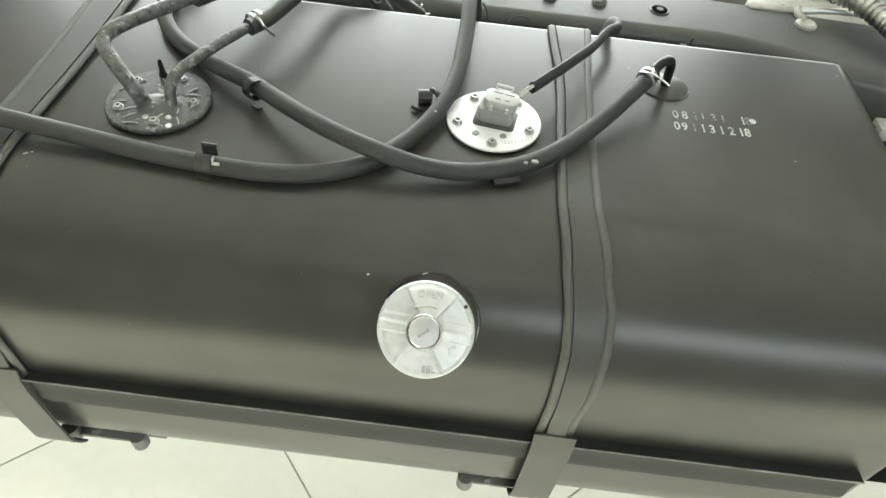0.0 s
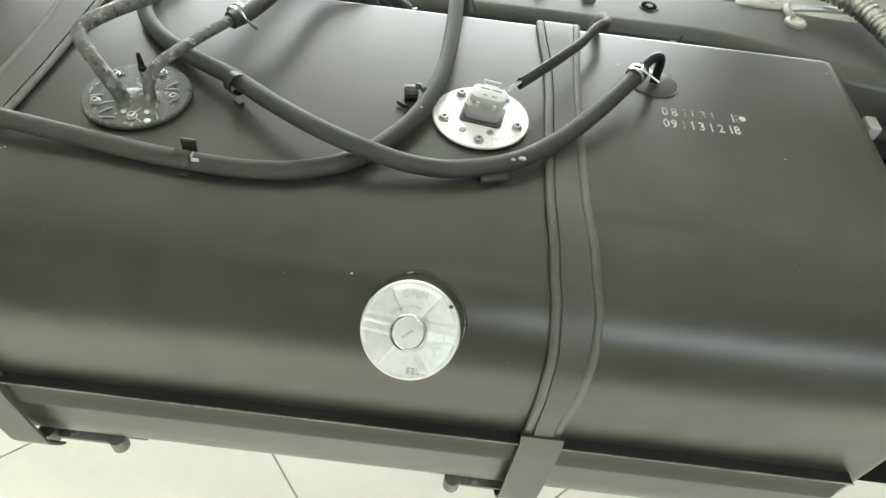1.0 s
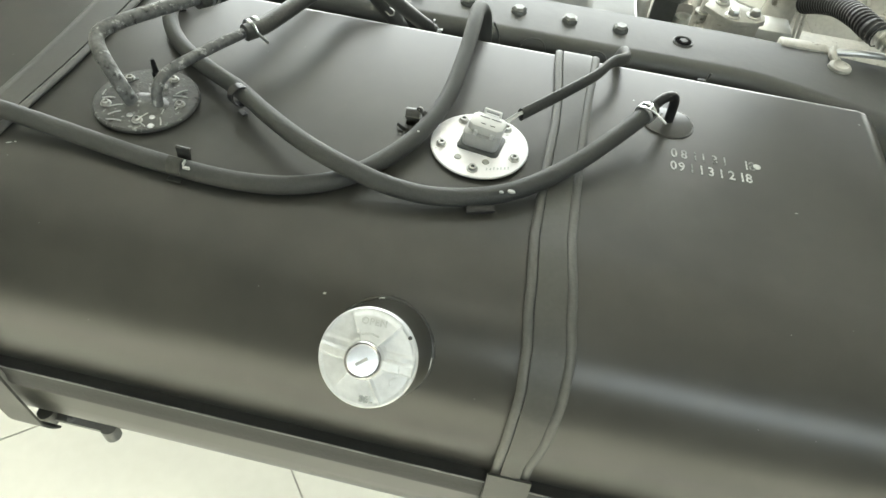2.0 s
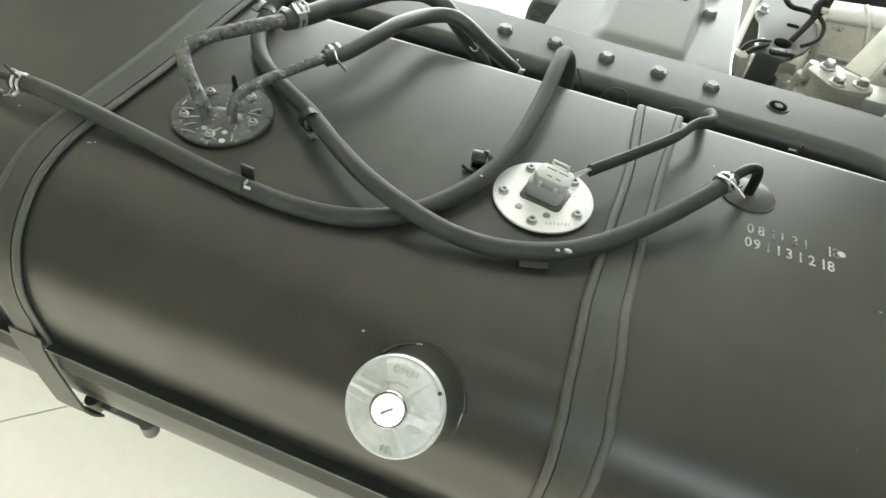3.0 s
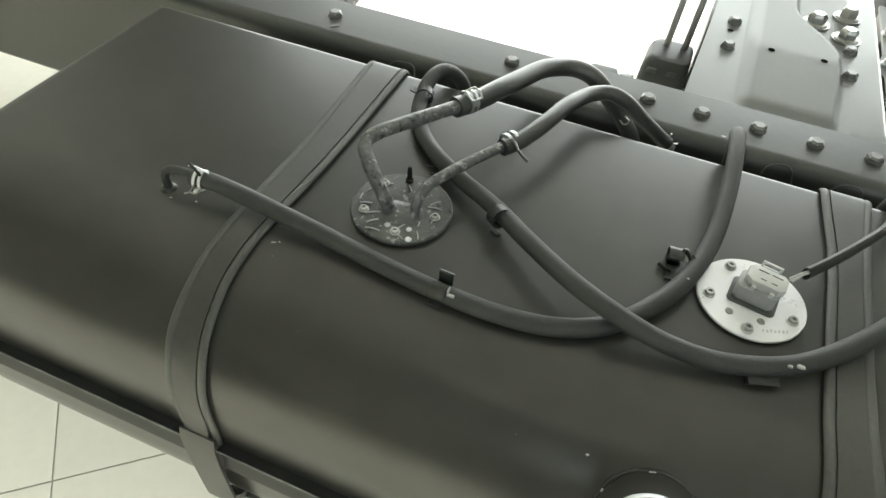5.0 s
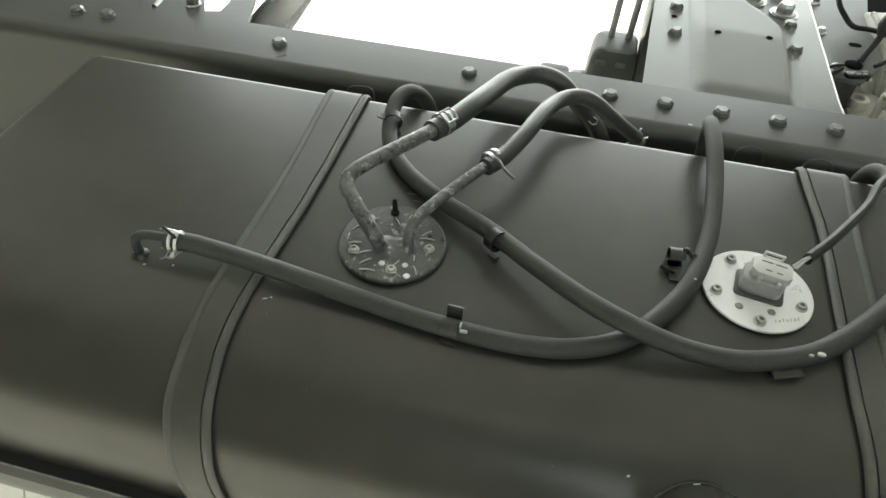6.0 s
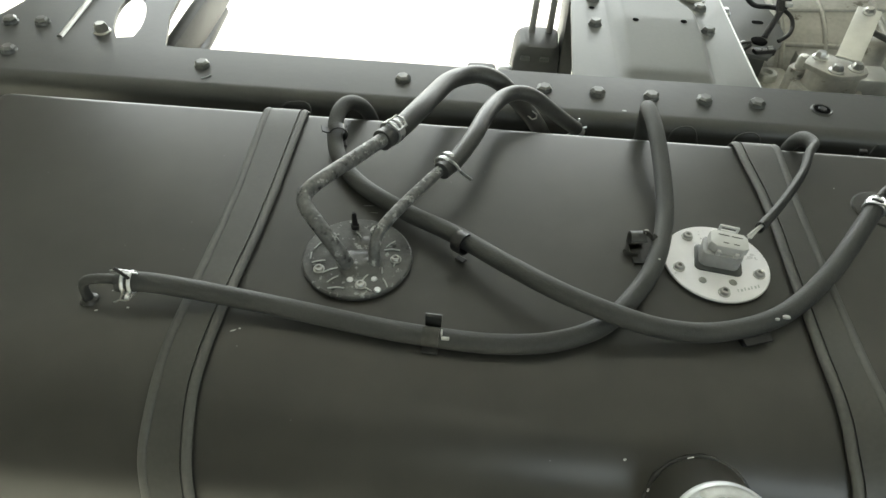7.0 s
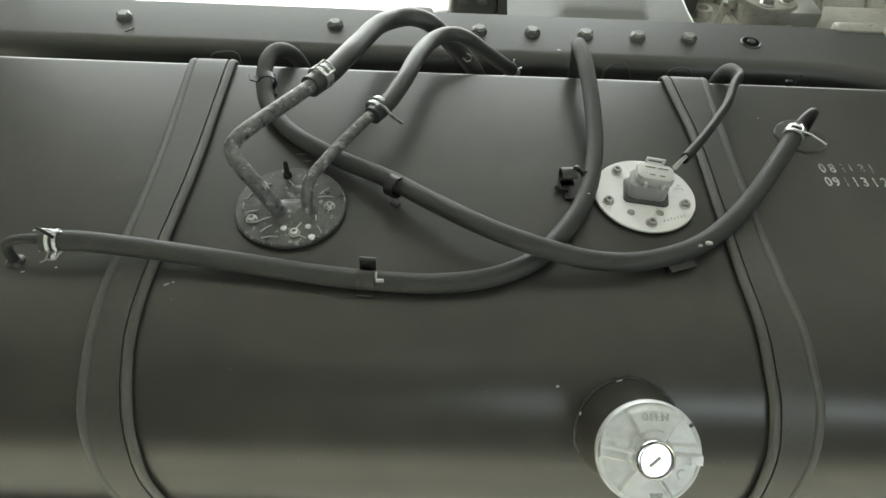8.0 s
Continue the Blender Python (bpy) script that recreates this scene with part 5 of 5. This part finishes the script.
tube(bm, smooth_path([(-0.0395, 0.6930, 0.9250), (-0.033, 0.6970, 0.914), (-0.024, 0.7020, 0.895), (-0.014, WEB - 0.0034, 0.84)]), 0.004, 10)
part("pipe", bm, M_BLACK, un)
for a, b in (((-0.0430, 0.6890, 0.9310), (-0.0405, 0.6915, 0.9420)), ((-0.0400, 0.6900, 0.9290), (-0.0310, 0.6935, 0.9310)), ((-0.0440, 0.6880, 0.9280), (-0.0520, 0.6840, 0.9250))):
    bm = bmesh.new()
    tube(bm, [Vector(a), Vector(b)], 0.0011, 6)
    part("clip_tail", bm, M_CLAMP, un)

# ---------------------------------------------------------------- gearbox beyond the rail
gb = thing("gearbox", "ribbed cast aluminium gearbox housing with selector tower", "gearbox", at=(0.5, 1.15, 0.6))


def case_profile(cy, cz, r, n=14):
    """The housing's upright side and rounded crown, as (y, z)."""
    return [(cy - r, 0.58)] + [(cy - r * math.cos(radians(a)), cz + r * math.sin(radians(a))) for a in [110 * i / n for i in range(n + 1)]] + [(cy + r * 1.1, 0.72), (cy + r * 1.1, 0.58)]


bm = bmesh.new()
secs = [(0.302, 0.118), (0.306, 0.124), (0.34, 0.127), (0.42, 0.134), (0.55, 0.142), (0.95, 0.150)]
rows = [[bm.verts.new((x, y, z)) for y, z in case_profile(1.178, 0.748, r)] for x, r in secs]
for a, b in zip(rows, rows[1:]):
    for i in range(len(a)):
        j = (i + 1) % len(a)
        bm.faces.new((a[i], a[j], b[j], b[i]))
bm.faces.new(rows[0])
bm.faces.new(rows[-1])
part("housing", bm, M_ALU, gb)


def case_point(x, elev, lift):
    r = 0.127 + (x - 0.34) * 0.075 + lift
    if elev < 0:
        return Vector((x, 1.178 - r, 0.748 + elev * 0.002))
    return Vector((x, 1.178 - r * math.cos(radians(elev)), 0.748 + r * math.sin(radians(elev))))


for x in (0.309, 0.372, 0.452, 0.540):
    bm = bmesh.new()
    tube(bm, [case_point(x + 0.010 * (1 - e / 100), e, 0.001) for e in range(-60, 101, 8)], 0.0042, 8)
    part("ring_rib", bm, M_ALU, gb)
for e in (18, 46, -28, 74):
    bm = bmesh.new()
    tube(bm, [case_point(0.31 + 0.04 * i, e, 0.0005) for i in range(14)], 0.0036, 8)
    part("long_rib", bm, M_ALU, gb)
bm = bmesh.new()
box(bm, (0.225, 0.945, 0.60), (0.345, 1.12, 0.806), 0.014)
box(bm, (0.262, 0.985, 0.60), (0.318, 1.06, 0.818), 0.008)
box(bm, (0.33, 0.90, 0.60), (0.47, 1.10, 0.838), 0.018)
part("lower_case", bm, M_ALU, gb)
bm = bmesh.new()
lathe(bm, [(0.046, 0.70), (0.046, 0.858), (0.043, 0.863), (0.036, 0.864), (0.034, 0.868), (0.034, 0.888), (0, 0.888)], Matrix.Translation((0.324, 0.934, 0)), 36)
part("selector_tower", bm, M_ALU, gb)
bm = bmesh.new()
prism(bm, [(0.279, 0.930), (0.284, 0.940), (0.300, 0.960), (0.312, 0.962), (0.350, 0.938), (0.359, 0.926), (0.357, 0.914), (0.345, 0.905), (0.318, 0.899), (0.306, 0.902)], 0.888, 0.8955, bevel=0.001)
part("selector_flange", bm, M_ALU, gb)
bm = bmesh.new()
lev0, lev1 = Vector((0.336, 0.938, 0.903)), Vector((0.370, 1.005, 0.935))
ml = frame_at(lev0, lev1 - lev0)
box(bm, (-0.004, -0.0155, -0.002), ((lev1 - lev0).length + 0.006, 0.0155, 0.002), 0.0012, 2, ml)
lev = part("selector_lever", bm, M_BRIGHT, gb, "bright plated selector lever")
bm = bmesh.new()
hex_bolt(bm, (0.0, 0.0, 0.0), head=0.006, high=0.007, washer=0.008, m=frame_at(lev1, lev1 - lev0) @ Matrix.Translation((0, 0, 0.002)))
part("lever_bolt", bm, M_SCREW, lev)
for i, (x, y) in enumerate([(0.304, 0.946), (0.315, 0.913), (0.343, 0.921)]):
    bm = bmesh.new()
    hex_bolt(bm, (x, y, 0.8955), head=0.0078, high=0.0095, washer=0.0100, turn=14 * i)
    part("flange_bolt", bm, M_SCREW, gb)
for i, (x, y, z, r) in enumerate([(0.278, 1.020, 0.829, 0.0135), (0.289, 0.956, 0.893, 0.0075), (0.288, 0.955, 0.8745, 0.0125), (0.206, 0.985, 0.864, 0.012), (0.256, 0.955, 0.835, 0.011), (0.232, 0.965, 0.822, 0.008)]):
    bm = bmesh.new()
    lathe(bm, [(r * 1.15, z - 0.14), (r * 1.1, z - 0.004), (r, z), (r * 0.55, z), (r * 0.5, z - 0.006), (0, z - 0.006)] if i in (0, 2) else [(r * 1.15, z - 0.12), (r * 1.08, z - 0.006), (r * 0.8, z - 0.001), (0, z)], Matrix.Translation((x, y, 0)), 24)
    part("boss", bm, M_BRIGHT if i in (0, 1) else M_ALU, gb)
bm = bmesh.new()
box(bm, (0.19, 0.96, 0.62), (0.235, 1.06, 0.80), 0.010)
box(bm, (0.205, 1.05, 0.70), (0.235, 1.10, 0.815), 0.008)
part("side_cover", bm, M_ALU, gb)
bm = bmesh.new()
box(bm, (0.30, WEB + 0.002, 0.690), (0.36, 1.02, 0.748), 0.0005)
part("mounting_arm", bm, M_DARKSTEEL, gb)
bm = bmesh.new()
box(bm, (0.41, 0.93, 0.78), (0.60, 1.02, 0.845), 0.015)
part("end_cover", bm, M_ALU, gb)
bm = bmesh.new()
lathe(bm, [(0.0225, 0.78), (0.0220, 0.872), (0.0205, 0.884), (0.0165, 0.893), (0.010, 0.898), (0, 0.8995)], Matrix.Translation((0.397, 1.004, 0)), 32)
part("domed_boss", bm, M_ALU, gb)
bm = bmesh.new()
box(bm, (0.362, 0.916, 0.80), (0.418, 0.958, 0.880), 0.003, m=Matrix.Rotation(radians(1), 4, "Z"))
part("machined_pad", bm, M_BRIGHT, gb, "pale machined pad")
for x in (0.421, 0.428):
    bm = bmesh.new()
    tube(bm, [Vector((x, 0.968, 0.84)), Vector((x, 0.990, 0.882)), Vector((x + 0.001, 1.03, 0.895)), Vector((x + 0.002, 1.08, 0.90))], 0.0028, 8)
    part("web_rib", bm, M_ALU, gb)
for x, y, z in ((0.455, 0.945, 0.845),):
    bm = bmesh.new()
    hex_bolt(bm, (x, y, z), head=0.0045, high=0.004, washer=0.0055, turn=20)
    part("cover_bolt", bm, M_SCREW, gb)
bm = bmesh.new()
tube(bm, smooth_path([(0.374, 1.012, 0.908), (0.386, 1.004, 0.909), (0.400, 0.990, 0.907), (0.416, 0.976, 0.905)]), 0.0042, 12)
part("breather_pipe", bm, M_DARKSTEEL, gb)
bm = bmesh.new()
box(bm, (0.232, 1.335, 0.66), (0.40, 1.95, 0.875), 0.02)
box(bm, (0.39, 1.345, 0.66), (0.95, 1.56, 0.850), 0.02)
box(bm, (0.47, 1.55, 0.66), (0.51, 2.1, 0.850), 0.005)
box(bm, (0.60, 1.55, 0.66), (0.95, 2.1, 0.850), 0.005)
part("rear_housing", bm, M_DARKBLUE, gb, "dark shaded rear housing")

pl_ = thing("mount_plate", "dark steel mounting plate with slot and plated screws", "bracket", at=(0.255, 1.12, 0.862))
bm = bmesh.new()
prism(bm, [(0.222, 1.010), (0.262, 1.000), (0.290, 1.040), (0.305, 1.08), (0.306, 1.20), (0.330, 1.34), (0.226, 1.34), (0.226, 1.17), (0.218, 1.145), (0.218, 1.12), (0.226, 1.10), (0.226, 1.05)], 0.856, 0.862, bevel=0.0008)
part("plate", bm, M_PLATE, pl_)
# slot laid on as a black strip, its shade painted
bm = bmesh.new()
prism(bm, rounded(0.263, 1.103, 0.281, 1.114, 0.0052), 0.8622, 0.8626)
part("slot", bm, M_VOID, pl_)
for i, (x, y) in enumerate([(0.230, 1.027), (0.227, 1.134), (0.232, 1.235)]):
    bm = bmesh.new()
    hex_bolt(bm, (x, y, 0.862), head=0.0062, high=0.0085, washer=0.0085, turn=22 * i)
    part("plated_screw", bm, M_CLAMP, pl_)
for lo_, hi_ in (((0.225, 1.005, 0.78), (0.262, 1.03, 0.857)), ((0.23, 1.24, 0.66), (0.30, 1.34, 0.857))):
    bm = bmesh.new()
    box(bm, lo_, hi_, 0.004)
    part("stay", bm, M_DARKSTEEL, pl_)
plugc = thing("harness_connector", "black wiring connector with harness wires", "connector", at=(0.262, 1.035, 0.862))
bm = bmesh.new()
lathe(bm, [(0, 0.0), (0.0115, 0.0), (0.012, 0.002), (0.0105, 0.003), (0, 0.0034)], Matrix.Translation((0.259, 1.046, 0.862)), 24)
part("grommet", bm, M_VOID, plugc)
mc = Matrix.Translation((0.262, 1.017, 0.861)) @ Matrix.Rotation(radians(16), 4, "Z")
bm = bmesh.new()
prism(bm, rounded(-0.020, -0.0062, 0.013, 0.0062, 0.0025), -0.003, 0.006, mc, bevel=0.0012)
part("shell", bm, M_BLACK, plugc)
for a, b in (((-0.008, -0.0045), (-0.002, -0.0015)), ((0.001, -0.004), (0.008, -0.001)), ((-0.018, -0.003), (-0.011, -0.001)), ((0.002, 0.002), (0.011, 0.0045))):
    bm = bmesh.new()
    box(bm, (*a, 0.0055), (*b, 0.0078), 0.0005, 1, mc)
    part("lock_tab", bm, M_GREY, plugc)
for pts, r in (([(0.280, 1.032, 0.872), (0.294, 1.040, 0.878), (0.302, 1.055, 0.884), (0.301, 1.070, 0.892), (0.290, 1.082, 0.898)], 0.0030),
               ([(0.290, 1.084, 0.900), (0.285, 1.078, 0.888), (0.279, 1.072, 0.876), (0.274, 1.066, 0.868), (0.271, 1.062, 0.862)], 0.0046),
               ([(0.238, 1.022, 0.868), (0.226, 1.010, 0.866), (0.214, 0.995, 0.862), (0.205, 0.975, 0.84), (0.20, 0.96, 0.79)], 0.0032),
               ([(0.240, 1.028, 0.870), (0.222, 1.016, 0.872), (0.206, 1.000, 0.864), (0.198, 0.975, 0.83)], 0.0024),
               ([(0.290, 1.082, 0.898), (0.275, 1.098, 0.893), (0.256, 1.105, 0.891), (0.240, 1.108, 0.903), (0.222, 1.110, 0.925), (0.210, 1.13, 0.965), (0.205, 1.17, 1.01)], 0.0038),
               ([(0.290, 1.082, 0.898), (0.297, 1.090, 0.905), (0.302, 1.115, 0.925), (0.306, 1.16, 0.955), (0.32, 1.25, 0.99)], 0.0044),
               ([(0.288, 1.080, 0.894), (0.286, 1.090, 0.905), (0.292, 1.100, 0.912)], 0.0062)):
    bm = bmesh.new()
    tube(bm, smooth_path(pts, 0.005), r, 10)
    part("wire", bm, M_BLACK, plugc)
bm = bmesh.new()
box(bm, (-0.005, -0.005, -0.003), (0.005, 0.005, 0.003), 0.001, 1, Matrix.Translation((0.296, 1.083, 0.905)))
part("wire_clip", bm, M_LIGHTGREY, plugc)

# corrugated conduit over the rail's far end
cor = thing("corrugated_conduit", "grey corrugated flexible conduit above the rail", "conduit", at=(0.47, 0.77, 0.955))
path = smooth_path([(0.440, 0.805, 0.957), (0.455, 0.788, 0.957), (0.471, 0.770, 0.956), (0.484, 0.748, 0.954), (0.500, 0.705, 0.950), (0.525, 0.640, 0.940), (0.56, 0.56, 0.93)], 0.0013)
bm = bmesh.new()
tube(bm, path, lambda q: 0.0098 + 0.0024 * (1 if int(q * len(path)) // 3 % 2 else 0), 18)
part("bellows", bm, M_SCREW, cor, "ridged metal bellows")
bm = bmesh.new()
boot = smooth_path([(0.412, 0.967, 0.903), (0.418, 0.930, 0.924), (0.424, 0.890, 0.942), (0.430, 0.845, 0.954), (0.437, 0.815, 0.957), (0.446, 0.799, 0.957)], 0.0016)
tube(bm, boot, lambda q: 0.0122 + 0.0016 * (1 if int(q * len(boot)) // 2 % 2 else 0), 16)
part("end_sleeve", bm, M_BLACK, cor)
lug = thing("pipe_bracket", "pale cast bracket and pipe bolted at the rail edge", "bracket", at=(0.41, 0.79, RT))
bm = bmesh.new()
box(bm, (0.345, 0.788, 0.915), (0.400, 0.808, 0.935), 0.004)
part("foot", bm, M_ALU, lug)
bm = bmesh.new()
tube(bm, smooth_path([(0.400, 0.785, 0.937), (0.430, 0.790, 0.938), (0.47, 0.793, 0.938), (0.54, 0.797, 0.937), (0.8, 0.80, 0.93)]), lambda q: 0.0042 - 0.0014 * q, 12)
part("pipe", bm, M_CLAMP, lug)
bm = bmesh.new()
lathe(bm, [(0.0130, -0.002), (0.0120, 0.003), (0.0085, 0.0045), (0.006, 0.0030), (0, 0.0030)], Matrix.Translation((0.406, 0.762, RT)), 20)
for v in bm.verts:
    v.co.x += 0.0012 * noise.noise(v.co * 150)
part("boss", bm, M_ALU, lug)
bm = bmesh.new()
tube(bm, smooth_path([(0.402, 0.790, 0.938), (0.400, 0.780, 0.936), (0.404, 0.770, 0.934)]), 0.0045, 10)
part("link", bm, M_ALU, lug)
# made-up near-black box that darkens the space under the rail; carries the cable
sb = thing("side_box", "near-black box added to darken the space beside the tank end", "box", at=(0.65, 0.56, 0.5))
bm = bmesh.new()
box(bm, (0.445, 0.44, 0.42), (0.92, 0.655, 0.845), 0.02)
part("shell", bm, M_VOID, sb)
bm = bmesh.new()
tube(bm, smooth_path([(0.430, 0.655, 0.860), (0.455, 0.652, 0.872), (0.50, 0.648, 0.874), (0.60, 0.640, 0.870), (0.80, 0.63, 0.86)]), 0.0095, 14)
part("cable", bm, M_HOSE, sb)
bm = bmesh.new()
box(bm, (0.4785, 0.636, 0.872), (0.4925, 0.660, 0.889), 0.003)
part("cable_clip", bm, M_LIGHTGREY, sb)

# ---------------------------------------------------------------- black reservoir beside the crossmember
bx = thing("plastic_reservoir", "black plastic reservoir with two upright steel rods", "reservoir", at=(-0.07, 1.05, 0.8))
bm = bmesh.new()
rings = [[bm.verts.new((x, y, z)) for x, y in rounded(-0.108 + e, 0.985 + e, -0.034 - e * 0.4, 1.075 - e, 0.012)]
         for z, e in ((0.70, 0.0), (0.80, 0.002), (0.838, 0.005), (0.848, 0.008), (0.8545, 0.013), (0.856, 0.019))]
for a, b in zip(rings, rings[1:]):
    for k in range(len(a)):
        q = (k + 1) % len(a)
        bm.faces.new((a[k], a[q], b[q], b[k]))
bm.faces.new(rings[-1])
bm.faces.new(rings[0])
part("body", bm, M_PLASTIC, bx)
for x in (-0.0865, -0.0580):
    bm = bmesh.new()
    box(bm, (x - 0.0065, 0.9855, 0.838), (x + 0.0065, 0.9945, 0.8435), 0.001)
    part("raised_tab", bm, M_PLATE, bx)
for x in (-0.078, -0.052):
    bm = bmesh.new()
    tube(bm, [Vector((x, 1.045, 0.85)), Vector((x + 0.004, 1.055, 0.95)), Vector((x + 0.006, 1.07, 1.10))], 0.0050, 10)
    part("rod", bm, M_GREY, bx)
bm = bmesh.new()
box(bm, (-0.034, 1.00, 0.74), (-0.014, 1.10, 0.925), 0.0005)
part("stay", bm, M_DARKSTEEL, bx)
for (a, b), mt in ((((-0.170, 0.93, 0.80), (-0.128, 0.96, 0.848)), M_PLASTIC), (((-0.126, 0.945, 0.79), (-0.106, 0.965, 0.846)), M_CLAMP)):
    bm = bmesh.new()
    box(bm, a, b, 0.006)
    part("port", bm, mt, bx)

# ---------------------------------------------------------------- floor tiles
g = 0.0017
bm = bmesh.new()
prism(bm, [(g, g), (TILE - g, g), (TILE - g, TILE - g), (g, TILE - g)], -0.02, 0.0, bevel=0.0008)
tile_mesh = bpy.data.meshes.new("tile")
bm.to_mesh(tile_mesh)
tile_mesh.materials.append(M_TILE)
bm.free()
far_verts, far_faces = [], []
inv = GRID
for i in range(-16, 17):
    for j in range(-16, 17):
        c = GRID @ Vector(((i + 0.5) * TILE, (j + 0.5) * TILE, 0))
        if abs(c.x) > ROOM - 0.46 or abs(c.y) > ROOM - 0.46:
            continue
        if -3.2 < c.x < 3.0 and -0.8 < c.y < 4.4:
            t = new("tile", tile_mesh)
            t.matrix_world = GRID @ Matrix.Translation((i * TILE, j * TILE, 0))
            t.parent = floor
        else:
            k = len(far_verts)
            far_verts += [tuple(GRID @ Vector((i * TILE + u, j * TILE + v, 0))) for u, v in ((g, g), (TILE - g, g), (TILE - g, TILE - g), (g, TILE - g))]
            far_faces.append((k, k + 1, k + 2, k + 3))
me = bpy.data.meshes.new("far_tiles")
me.from_pydata(far_verts, [], far_faces)
me.materials.append(M_TILE)
ft = new("far_tiles", me)
ft.parent = floor
tagged(ft, kind="stuff")
